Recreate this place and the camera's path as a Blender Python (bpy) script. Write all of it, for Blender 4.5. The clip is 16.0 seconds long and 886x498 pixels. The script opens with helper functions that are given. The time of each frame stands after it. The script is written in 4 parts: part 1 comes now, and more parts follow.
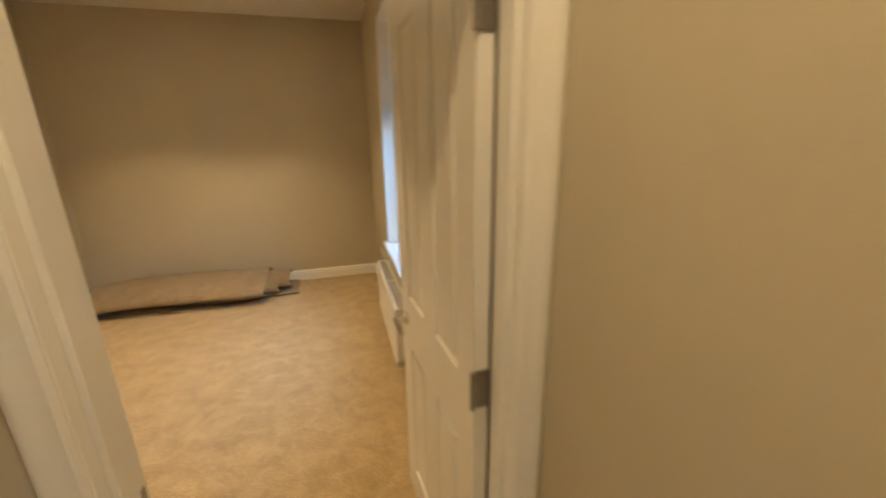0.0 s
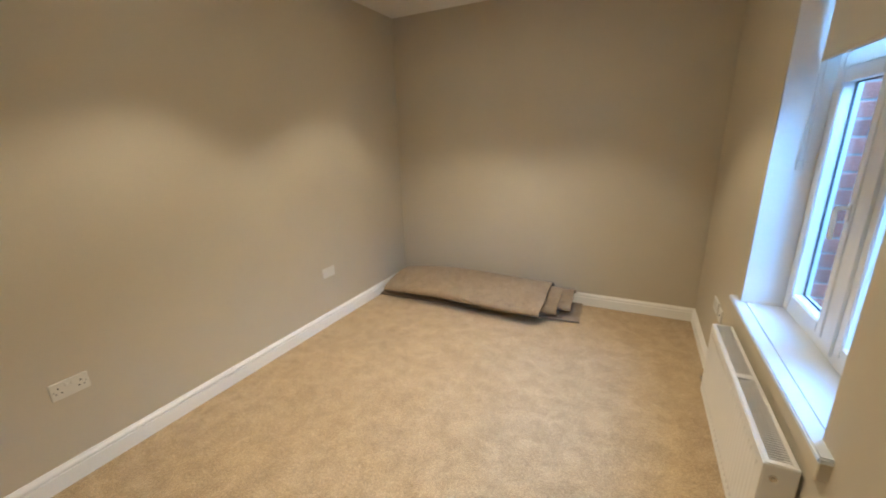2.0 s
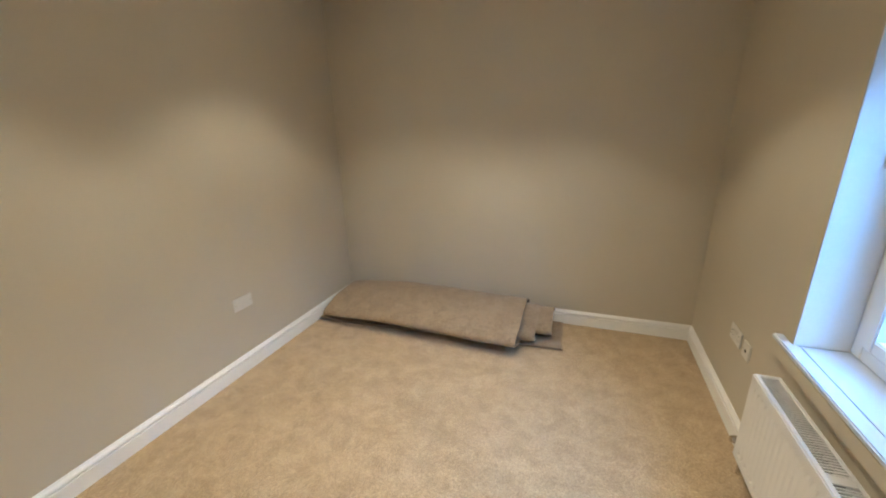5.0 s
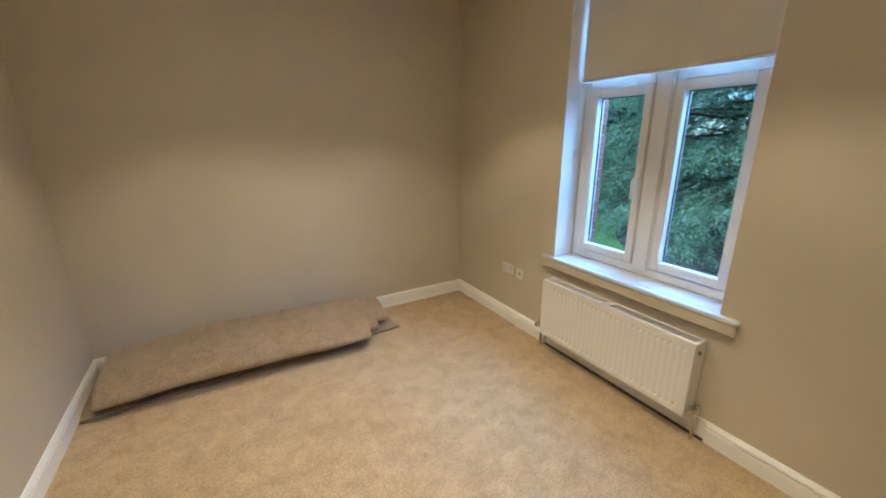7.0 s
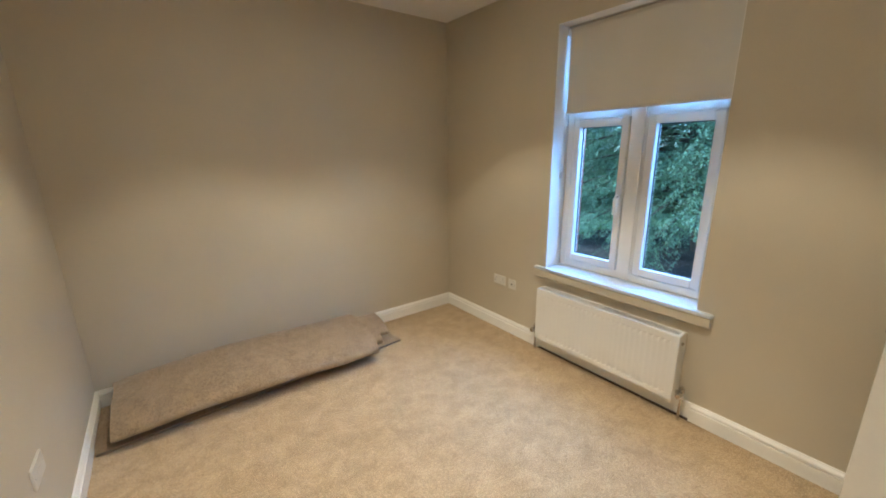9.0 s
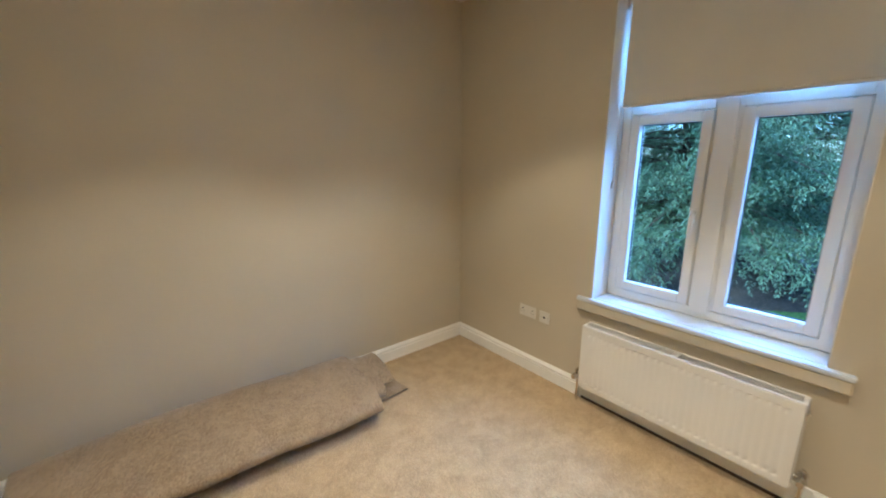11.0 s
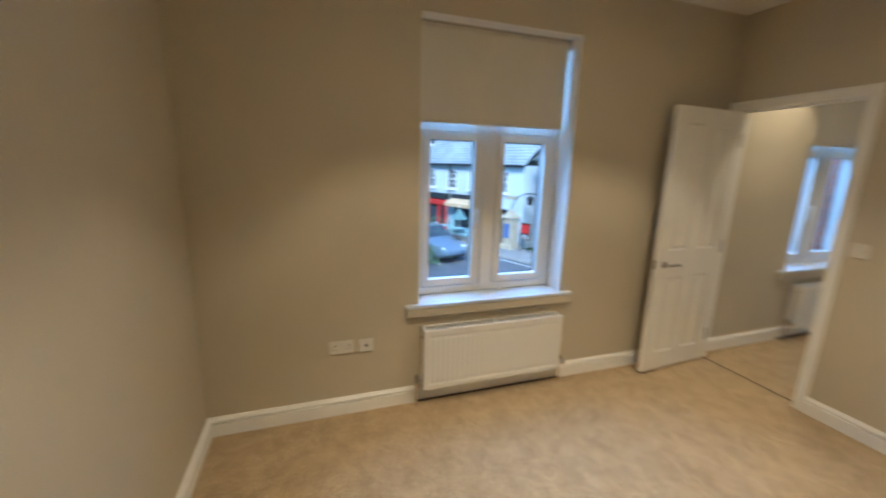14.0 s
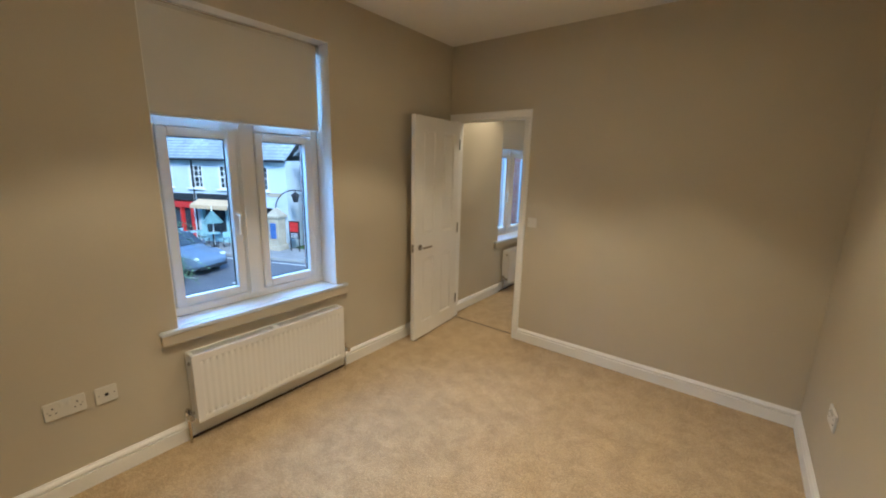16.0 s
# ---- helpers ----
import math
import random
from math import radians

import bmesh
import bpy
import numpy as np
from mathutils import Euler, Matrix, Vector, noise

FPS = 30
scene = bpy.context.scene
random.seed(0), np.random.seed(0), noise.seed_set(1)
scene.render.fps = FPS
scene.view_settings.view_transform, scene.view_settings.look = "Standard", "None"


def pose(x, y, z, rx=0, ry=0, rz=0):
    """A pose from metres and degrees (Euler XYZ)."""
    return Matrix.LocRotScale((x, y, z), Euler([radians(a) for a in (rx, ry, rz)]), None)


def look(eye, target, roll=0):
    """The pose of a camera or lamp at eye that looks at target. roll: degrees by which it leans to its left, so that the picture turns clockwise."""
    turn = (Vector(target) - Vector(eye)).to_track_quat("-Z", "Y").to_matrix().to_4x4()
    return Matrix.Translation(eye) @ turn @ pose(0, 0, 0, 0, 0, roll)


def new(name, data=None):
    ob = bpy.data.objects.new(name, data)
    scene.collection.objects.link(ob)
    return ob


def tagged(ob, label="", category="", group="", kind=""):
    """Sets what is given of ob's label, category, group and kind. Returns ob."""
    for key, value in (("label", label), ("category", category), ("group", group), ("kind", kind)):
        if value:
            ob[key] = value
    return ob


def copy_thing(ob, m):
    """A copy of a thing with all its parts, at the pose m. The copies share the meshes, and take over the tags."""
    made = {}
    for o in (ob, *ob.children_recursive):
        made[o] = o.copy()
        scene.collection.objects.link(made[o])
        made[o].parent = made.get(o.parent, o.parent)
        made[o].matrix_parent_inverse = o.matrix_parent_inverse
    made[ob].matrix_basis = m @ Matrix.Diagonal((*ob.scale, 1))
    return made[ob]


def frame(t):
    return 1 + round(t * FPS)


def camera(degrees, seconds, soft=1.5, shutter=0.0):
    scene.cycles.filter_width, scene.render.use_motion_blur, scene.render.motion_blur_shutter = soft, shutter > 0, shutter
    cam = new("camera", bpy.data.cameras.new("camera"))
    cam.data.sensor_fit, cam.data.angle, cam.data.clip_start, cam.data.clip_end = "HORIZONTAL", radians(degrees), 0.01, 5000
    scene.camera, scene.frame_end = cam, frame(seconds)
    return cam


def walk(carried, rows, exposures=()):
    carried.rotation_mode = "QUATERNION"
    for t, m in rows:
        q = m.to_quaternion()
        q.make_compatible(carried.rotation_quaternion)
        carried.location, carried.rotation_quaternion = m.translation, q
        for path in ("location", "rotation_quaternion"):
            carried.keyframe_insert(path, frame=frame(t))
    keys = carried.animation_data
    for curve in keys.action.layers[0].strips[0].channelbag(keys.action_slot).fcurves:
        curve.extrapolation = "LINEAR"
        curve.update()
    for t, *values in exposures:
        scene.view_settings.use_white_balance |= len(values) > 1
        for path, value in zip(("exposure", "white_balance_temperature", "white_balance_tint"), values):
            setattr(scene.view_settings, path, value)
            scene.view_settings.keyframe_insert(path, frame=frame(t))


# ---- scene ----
cam = camera(98.2, 16.0, soft=1.9, shutter=0.45)
PATH = [
    (0, (-0.395, -4.43, 1.555), (0.105, -2.578, 0.988), -0.9),
    (0.5, (-0.473, -4.095, 1.544), (-0.445, -2.178, 0.979), -0.6),
    (1, (-0.506, -3.793, 1.557), (-0.854, -1.908, 0.986), -1.7),
    (1.5, (-0.553, -3.631, 1.551), (-1.226, -1.832, 0.994), -1.4),
    (2, (-0.573, -3.581, 1.535), (-1.439, -1.865, 0.982), -1.6),
    (2.5, (-0.587, -3.579, 1.526), (-1.556, -1.92, 0.971), -1.4),
    (3, (-0.558, -3.55, 1.532), (-1.6, -1.937, 0.973), -1.6),
    (5.5, (-1.06, -2.862, 1.509), (-1.354, -0.979, 0.904), -1.1),
    (6, (-1.363, -2.943, 1.463), (-1.039, -1.057, 0.88), -0.5),
    (6.5, (-1.673, -3.005, 1.466), (-0.973, -1.221, 0.891), -0.4),
    (7, (-1.974, -3.075, 1.502), (-1.02, -1.412, 0.932), -0.5),
    (7.5, (-2.143, -3.097, 1.522), (-1.119, -1.476, 0.953), -0.3),
    (8, (-2.308, -3.049, 1.551), (-1.248, -1.454, 0.976), -0.4),
    (8.5, (-2.371, -3.058, 1.567), (-1.25, -1.489, 1.036), -0.6),
    (11, (-2.16, -2.414, 1.524), (-0.937, -0.898, 1.072), -0.3),
    (11.5, (-2.095, -1.94, 1.486), (-0.772, -0.509, 1.038), -0.0),
    (12, (-2.092, -1.503, 1.494), (-0.633, -0.209, 1.049), -0.0),
    (12.5, (-2.15, -1.143, 1.521), (-0.489, -0.131, 1.055), 0.0),
    (13, (-2.118, -0.807, 1.505), (-0.256, -0.244, 1.04), 0.4),
    (13.5, (-2.116, -0.73, 1.51), (-0.173, -0.656, 1.077), 1.1),
    (14, (-2.269, -0.628, 1.553), (-0.431, -1.253, 1.127), 1.5),
    (14.5, (-2.304, -0.588, 1.58), (-0.776, -1.786, 1.137), 1.7),
    (15, (-2.343, -0.555, 1.577), (-0.995, -1.967, 1.154), 1.6),
    (15.5, (-2.366, -0.553, 1.587), (-1.115, -2.054, 1.161), 1.5),
    (16, (-2.37, -0.559, 1.588), (-1.179, -2.11, 1.162), 1.4),
]
EXPOSURES = [(0.0, 2.85, 9500, 14), (0.5, 2.95, 6350, 10), (1.0, 3.2, 5750, 8), (2.5, 3.15, 6250, 10), (5.5, 3.05, 5700, 8), (6.3, 2.95, 6200, 10), (8.0, 3.2, 5950, 9), (11.0, 3.2, 5750, 9), (12.0, 2.95, 6350, 10), (13.5, 2.8, 6400, 10), (16.0, 2.8, 6350, 10)]
walk(cam, [(t, look(eye, target, roll)) for t, eye, target, roll in PATH], EXPOSURES)

# ---- world, sun, lamps ----
world = bpy.data.worlds.new("sky")
scene.world = world
world.use_nodes = True
wn = world.node_tree
sky = wn.nodes.new("ShaderNodeTexSky")
sky.sky_type, sky.sun_disc = "NISHITA", False
sky.sun_elevation, sky.sun_rotation = radians(38), radians(297)
sky.dust_density, sky.ozone_density = 0.4, 6.0
cool = wn.nodes.new("ShaderNodeMix")
cool.data_type, cool.blend_type = "RGBA", "MULTIPLY"
cool.inputs["Factor"].default_value, cool.inputs["B"].default_value = 1.0, (0.52, 0.80, 1.0, 1)
wn.links.new(sky.outputs["Color"], cool.inputs["A"])
wn.links.new(cool.outputs["Result"], wn.nodes["Background"].inputs["Color"])
wn.nodes["Background"].inputs["Strength"].default_value = 0.12

sun = new("sun", bpy.data.lights.new("sun", "SUN"))
sun.data.energy, sun.data.angle, sun.data.color = 0.8, radians(14), (0.78, 0.92, 1.0)
sun.matrix_world = look((-20, 10, 18), (0, 0, 0))

WARM = (1.0, 0.85, 0.615)
LAMPS = [(-1.98, -2.48), (-1.98, -1.12), (-1.03, -2.48), (-1.03, -1.16), (-0.40, -4.28), (-0.95, -5.6)]
LAMP_WATTS = 6.0
H = 2.675
SKY_WATTS = 34.0
for lx, ly in LAMPS:
    # reflector lamp: a wide beam with a brighter core
    for watts, cone, blend in ((LAMP_WATTS, 92, 0.38), (LAMP_WATTS * 0.70, 66, 1.0)):
        lamp = new("downlight_lamp", bpy.data.lights.new("downlight_lamp", "SPOT"))
        lamp.data.energy, lamp.data.color = watts * (1.0 if ly > -3.8 else 0.7), WARM
        lamp.data.spot_size, lamp.data.spot_blend, lamp.data.shadow_soft_size = radians(cone), blend, 0.03
        lamp.matrix_world = pose(lx, ly, H - 0.02)

# added area lamps for sky light through the two windows: the open sky above the trees, and down behind the blind
# the second lamp is an extra, over-blue one that tints sill and reveals
DAY, SILL_BLUE = (0.24, 0.53, 1.0), (0.05, 0.34, 1.0)
for y_ in (-1.765, -5.27):
    share = 1.0 if y_ > -3 else 0.5
    for watts, eye_, aim_, w_, h_, tint in ((SKY_WATTS * share, (2.0, y_, 3.10), (0.0, y_, 2.20), 4.0, 1.7, DAY),
                                            (1.6, (0.72, y_, 2.17), (0.06, y_, 0.85), 0.93, 0.42, SILL_BLUE), (1.8, (0.33, y_, 2.08), (0.0, y_, 1.93), 0.93, 0.40, DAY)):
        pane_light = new("window_sky_light", bpy.data.lights.new("window_sky_light", "AREA"))
        pane_light.data.shape, pane_light.data.size, pane_light.data.size_y = "RECTANGLE", w_, h_
        pane_light.data.energy, pane_light.data.color = watts, tint
        pane_light.matrix_world = look(eye_, aim_)

# ---- materials ----


def material(name, colour, rough=0.6, metal=0.0, grain=None, blotch=None, bump=0.0, bump_scale=200.0, spread=0.0, sheen=0.0, extra=None):
    """Principled material; grain and blotch are (scale, strength) of fine and coarse colour variation."""
    m = bpy.data.materials.new(name)
    m.use_nodes = True
    nt = m.node_tree
    n, l = nt.nodes, nt.links
    b = n["Principled BSDF"]
    b.inputs["Roughness"].default_value, b.inputs["Metallic"].default_value = rough, metal
    if sheen:
        b.inputs["Sheen Weight"].default_value = sheen
    tc = n.new("ShaderNodeTexCoord")
    base = n.new("ShaderNodeRGB")
    base.outputs[0].default_value = (*colour, 1)
    out = base.outputs[0]
    for spec, detail in ((grain, 3), (blotch, 4)):
        if not spec:
            continue
        t = n.new("ShaderNodeTexNoise")
        t.inputs["Scale"].default_value, t.inputs["Detail"].default_value = spec[0], detail
        l.new(tc.outputs["Object"], t.inputs["Vector"])
        r = n.new("ShaderNodeMapRange")
        r.inputs["From Min"].default_value, r.inputs["From Max"].default_value = 0.3, 0.7
        r.inputs["To Min"].default_value, r.inputs["To Max"].default_value = 1 - spec[1], 1 + spec[1]
        l.new(t.outputs["Fac"], r.inputs["Value"])
        mul = n.new("ShaderNodeVectorMath")
        mul.operation = "SCALE"
        l.new(out, mul.inputs[0])
        l.new(r.outputs[0], mul.inputs["Scale"])
        out = mul.outputs[0]
    if spread:
        oi = n.new("ShaderNodeObjectInfo")
        r = n.new("ShaderNodeMapRange")
        r.inputs["To Min"].default_value, r.inputs["To Max"].default_value = 1 - spread, 1 + spread
        l.new(oi.outputs["Random"], r.inputs["Value"])
        mul = n.new("ShaderNodeVectorMath")
        mul.operation = "SCALE"
        l.new(out, mul.inputs[0])
        l.new(r.outputs[0], mul.inputs["Scale"])
        out = mul.outputs[0]
    l.new(out, b.inputs["Base Color"])
    if bump:
        t = n.new("ShaderNodeTexNoise")
        t.inputs["Scale"].default_value, t.inputs["Detail"].default_value = bump_scale, 4
        l.new(tc.outputs["Object"], t.inputs["Vector"])
        bp = n.new("ShaderNodeBump")
        bp.inputs["Strength"].default_value, bp.inputs["Distance"].default_value = bump, 0.01
        l.new(t.outputs["Fac"], bp.inputs["Height"])
        l.new(bp.outputs["Normal"], b.inputs["Normal"])
    return m


PAINT = material("wall_paint", (0.558, 0.496, 0.382), 0.75, grain=(260, 0.02), blotch=(2.2, 0.025), bump=0.06, bump_scale=320)
CEIL = material("ceiling_paint", (0.80, 0.77, 0.71), 0.85, grain=(200, 0.015), blotch=(1.5, 0.02), bump=0.05, bump_scale=260)
TRIM = material("white_satin_paint", (0.88, 0.87, 0.83), 0.38, grain=(90, 0.012), blotch=(5, 0.02), bump=0.03, bump_scale=120)
DOORP = material("white_door_paint", (0.84, 0.82, 0.77), 0.36, grain=(90, 0.012), blotch=(4, 0.02), bump=0.04, bump_scale=150)
UPVC = material("white_upvc", (0.76, 0.76, 0.74), 0.3, blotch=(7, 0.02), bump=0.02, bump_scale=80)
ENAMEL = material("white_radiator_enamel", (0.76, 0.74, 0.70), 0.32, blotch=(6, 0.015), bump=0.02, bump_scale=150)
PLASTIC = material("white_plastic", (0.70, 0.67, 0.60), 0.32, blotch=(30, 0.015))
# near-black brown: shade of the gap under the radiator boards, put into colour
GAP_SHADE = material("painted_gap_shade", (0.055, 0.035, 0.022), 0.85, blotch=(12, 0.2))
DARK = material("dark_gap", (0.02, 0.018, 0.015), 0.8, blotch=(20, 0.1))
CHROME = material("brushed_chrome", (0.62, 0.60, 0.57), 0.24, 1.0, blotch=(40, 0.05))
NICKEL = material("nickel_hinge", (0.36, 0.34, 0.31), 0.38, 1.0, blotch=(60, 0.08))
# white window-board paint, toned down and blued to carry the sky light
BOARD = material("white_paint_sky_tinted", (0.62, 0.66, 0.70), 0.3, grain=(90, 0.012), blotch=(5, 0.02), bump=0.02, bump_scale=120)
BLIND = material("blind_fabric", (0.66, 0.63, 0.56), 0.9, grain=(700, 0.05), blotch=(4, 0.02), bump=0.03, bump_scale=500)
GASKET = material("black_rubber_gasket", (0.03, 0.035, 0.045), 0.6, blotch=(30, 0.1))
BACKING = material("carpet_backing", (0.24, 0.19, 0.135), 0.95, grain=(350, 0.15), blotch=(15, 0.1), bump=0.4, bump_scale=450)


def carpet_material(name, dark, light):
    """Cut-pile carpet: tufts, tracked pile and brushed patches."""
    m = bpy.data.materials.new(name)
    m.use_nodes = True
    n, l = m.node_tree.nodes, m.node_tree.links
    b = n["Principled BSDF"]
    b.inputs["Roughness"].default_value, b.inputs["Sheen Weight"].default_value = 0.95, 0.25
    tc = n.new("ShaderNodeTexCoord")

    def nz(scale, detail, dist=0.0, rough=0.55):
        t = n.new("ShaderNodeTexNoise")
        t.inputs["Scale"].default_value, t.inputs["Detail"].default_value = scale, detail
        t.inputs["Distortion"].default_value, t.inputs["Roughness"].default_value = dist, rough
        l.new(tc.outputs["Object"], t.inputs["Vector"])
        return t.outputs["Fac"]

    def rng(v, a, c, lo, hi):
        r = n.new("ShaderNodeMapRange")
        for k, x in zip(("From Min", "From Max", "To Min", "To Max"), (a, c, lo, hi)):
            r.inputs[k].default_value = x
        l.new(v, r.inputs["Value"])
        return r.outputs[0]

    def add(a, c):
        x = n.new("ShaderNodeMath")
        l.new(a, x.inputs[0]), l.new(c, x.inputs[1])
        return x.outputs[0]

    tuft, clump, patch, sweep = nz(260, 2), nz(90, 4), nz(9, 6, 0.5, 0.70), nz(2.6, 3, 0.6)
    f = add(add(rng(tuft, 0.3, 0.7, -0.46, 0.46), rng(clump, 0.3, 0.7, -0.22, 0.22)), add(rng(patch, 0.37, 0.63, 0.165, 0.45), rng(sweep, 0.35, 0.65, 0.11, 0.17)))
    mix = n.new("ShaderNodeMix")
    mix.data_type = "RGBA"
    mix.inputs["A"].default_value, mix.inputs["B"].default_value = (*dark, 1), (*light, 1)
    l.new(f, mix.inputs["Factor"])
    l.new(mix.outputs["Result"], b.inputs["Base Color"])
    bp = n.new("ShaderNodeBump")
    bp.inputs["Strength"].default_value, bp.inputs["Distance"].default_value = 0.7, 0.005
    l.new(add(rng(tuft, 0.3, 0.7, 0, 0.5), add(rng(clump, 0.3, 0.7, 0, 0.35), rng(patch, 0.35, 0.65, 0, 0.35))), bp.inputs["Height"])
    l.new(bp.outputs["Normal"], b.inputs["Normal"])
    return m


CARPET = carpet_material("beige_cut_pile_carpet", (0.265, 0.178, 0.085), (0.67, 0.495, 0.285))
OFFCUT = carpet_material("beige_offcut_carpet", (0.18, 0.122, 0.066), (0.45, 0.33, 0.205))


def glass_material(name, tint=(0.93, 0.97, 0.98), rough=0.0):
    m = bpy.data.materials.new(name)
    m.use_nodes = True
    b = m.node_tree.nodes["Principled BSDF"]
    b.inputs["Base Color"].default_value = (*tint, 1)
    b.inputs["Roughness"].default_value, b.inputs["Transmission Weight"].default_value, b.inputs["IOR"].default_value = rough, 1.0, 1.12
    return m


GLASS = glass_material("window_glass")
LENS = bpy.data.materials.new("lit_lamp_lens")
LENS.use_nodes = True
LENS.node_tree.nodes["Principled BSDF"].inputs["Emission Color"].default_value = (*WARM, 1)
LENS.node_tree.nodes["Principled BSDF"].inputs["Emission Strength"].default_value = 29

BRICK = material("red_brick", (0.36, 0.105, 0.065), 0.85, grain=(90, 0.15), blotch=(9, 0.18), bump=0.5, bump_scale=120, spread=0.2)
MORTAR = material("lime_mortar", (0.30, 0.24, 0.20), 0.95, grain=(120, 0.12), blotch=(6, 0.1), bump=0.5, bump_scale=160)
GRASS = material("lawn_grass", (0.058, 0.15, 0.028), 0.95, grain=(14, 0.5), blotch=(0.5, 0.35), bump=1.0, bump_scale=22)
# ground below the conifer, its shade put into the dark colour
TREE_SHADE = material("tree_shade_ground", (0.05, 0.045, 0.035), 0.95, grain=(9, 0.4), blotch=(0.8, 0.4), bump=0.8, bump_scale=14)
ASPHALT = material("asphalt", (0.12, 0.125, 0.135), 0.85, grain=(40, 0.15), blotch=(0.6, 0.15), bump=0.4, bump_scale=60)
PAVING = material("pavement_slab", (0.24, 0.23, 0.22), 0.9, grain=(30, 0.1), blotch=(1.5, 0.12), bump=0.3, bump_scale=40, spread=0.08)
KERB = material("kerb_stone", (0.30, 0.29, 0.27), 0.9, grain=(25, 0.1), blotch=(2, 0.1), bump=0.3, bump_scale=40)
ROADPAINT = material("worn_road_paint", (0.62, 0.62, 0.58), 0.8, grain=(12, 0.15), blotch=(2, 0.12))
RENDER = material("white_render", (0.50, 0.56, 0.60), 0.9, grain=(12, 0.05), blotch=(0.7, 0.09), bump=0.3, bump_scale=30)
CREAM = material("cream_stucco", (0.50, 0.51, 0.47), 0.9, grain=(12, 0.05), blotch=(0.6, 0.1), bump=0.3, bump_scale=30)
SLATE = material("roof_slate", (0.22, 0.24, 0.235), 0.75, grain=(6, 0.2), blotch=(0.9, 0.2), bump=0.4, bump_scale=20, spread=0.25)
REDPAINT = material("red_shopfront_paint", (0.55, 0.03, 0.025), 0.4, blotch=(3, 0.08))
BLACKPAINT = material("black_gloss_paint", (0.022, 0.022, 0.025), 0.35, blotch=(3, 0.1))
TEAL = material("pale_blue_shopfront_paint", (0.28, 0.48, 0.52), 0.45, blotch=(3, 0.06))
AWNING = material("cream_awning_canvas", (0.58, 0.40, 0.24), 0.9, grain=(40, 0.05), blotch=(2, 0.08))
DARKGLASS = material("dark_window_glass", (0.035, 0.045, 0.055), 0.06, blotch=(0.9, 0.5))
SASH = material("white_sash_paint", (0.75, 0.75, 0.73), 0.5, blotch=(3, 0.05))
STONE = material("sandstone", (0.40, 0.33, 0.24), 0.9, grain=(20, 0.1), blotch=(2, 0.15), bump=0.5, bump_scale=30)
IRON = material("black_iron", (0.03, 0.03, 0.032), 0.5, 0.4, blotch=(8, 0.15))
PLAQUE = material("blue_plaque", (0.05, 0.12, 0.30), 0.5, blotch=(5, 0.08))
CARPAINT = material("grey_blue_car_paint", (0.16, 0.22, 0.29), 0.15, 0.2, blotch=(2, 0.05))
CARDARK = material("black_car_paint", (0.02, 0.023, 0.03), 0.2, 0.3, blotch=(2, 0.05))
CARGLASS = material("car_window_glass", (0.05, 0.065, 0.075), 0.05, blotch=(2, 0.3))
TYRE = material("tyre_rubber", (0.02, 0.02, 0.02), 0.9, blotch=(20, 0.1))
ALLOY = material("alloy_rim", (0.45, 0.46, 0.48), 0.3, 0.9, blotch=(20, 0.1))
REDLIGHT = material("red_tail_lens", (0.4, 0.01, 0.01), 0.2, blotch=(20, 0.1))
HEADLIGHT = material("clear_headlamp_lens", (0.7, 0.72, 0.74), 0.1, blotch=(20, 0.1))
BARK = material("conifer_bark", (0.085, 0.06, 0.045), 0.95, grain=(25, 0.3), blotch=(3, 0.2), bump=1.0, bump_scale=30)
PARASOL = material("teal_parasol_canvas", (0.10, 0.20, 0.20), 0.85, blotch=(3, 0.1))


def leaf_material(name, colour, spread):
    m = material(name, colour, 0.6)
    n, l = m.node_tree.nodes, m.node_tree.links
    g = n.new("ShaderNodeNewGeometry")
    r = n.new("ShaderNodeMapRange")
    r.inputs["To Min"].default_value, r.inputs["To Max"].default_value = 1 - spread, 1 + spread
    l.new(g.outputs["Random Per Island"], r.inputs["Value"])
    mul = n.new("ShaderNodeVectorMath")
    mul.operation = "SCALE"
    mul.inputs[0].default_value = colour
    l.new(r.outputs[0], mul.inputs["Scale"])
    l.new(mul.outputs[0], n["Principled BSDF"].inputs["Base Color"])
    return m


NEEDLE = leaf_material("conifer_foliage", (0.105, 0.185, 0.10), 0.55)
LEAF = leaf_material("broad_leaf_foliage", (0.085, 0.15, 0.035), 0.5)

# ---- builders ----


def box(bm, lo, hi, bevel=0.0, seg=1):
    """An axis-aligned box between two corners, with its edges rounded."""
    lo, hi = Vector(lo), Vector(hi)
    r = bmesh.ops.create_cube(bm, size=1.0)
    d = hi - lo
    bmesh.ops.transform(bm, matrix=Matrix.Translation((lo + hi) / 2) @ Matrix.Diagonal((*d, 1)), verts=r["verts"])
    if bevel:
        edges = list({e for v in r["verts"] for e in v.link_edges})
        bmesh.ops.bevel(bm, geom=edges, offset=bevel, segments=seg, affect="EDGES", clamp_overlap=True)
    return bm


def boxes(*specs, bevel=0.0, seg=1):
    bm = bmesh.new()
    for lo, hi in specs:
        box(bm, lo, hi, bevel, seg)
    return bm


def rod(bm, a, b, r1, r2=None, seg=12):
    """A round bar from a to b."""
    a, b = Vector(a), Vector(b)
    r2 = r1 if r2 is None else r2
    m = Matrix.Translation((a + b) / 2) @ (b - a).to_track_quat("Z", "Y").to_matrix().to_4x4()
    bmesh.ops.create_cone(bm, cap_ends=True, segments=seg, radius1=r1, radius2=r2, depth=(b - a).length, matrix=m)
    return bm


def rods(*specs, seg=12):
    bm = bmesh.new()
    for s in specs:
        rod(bm, *s, seg=seg)
    return bm


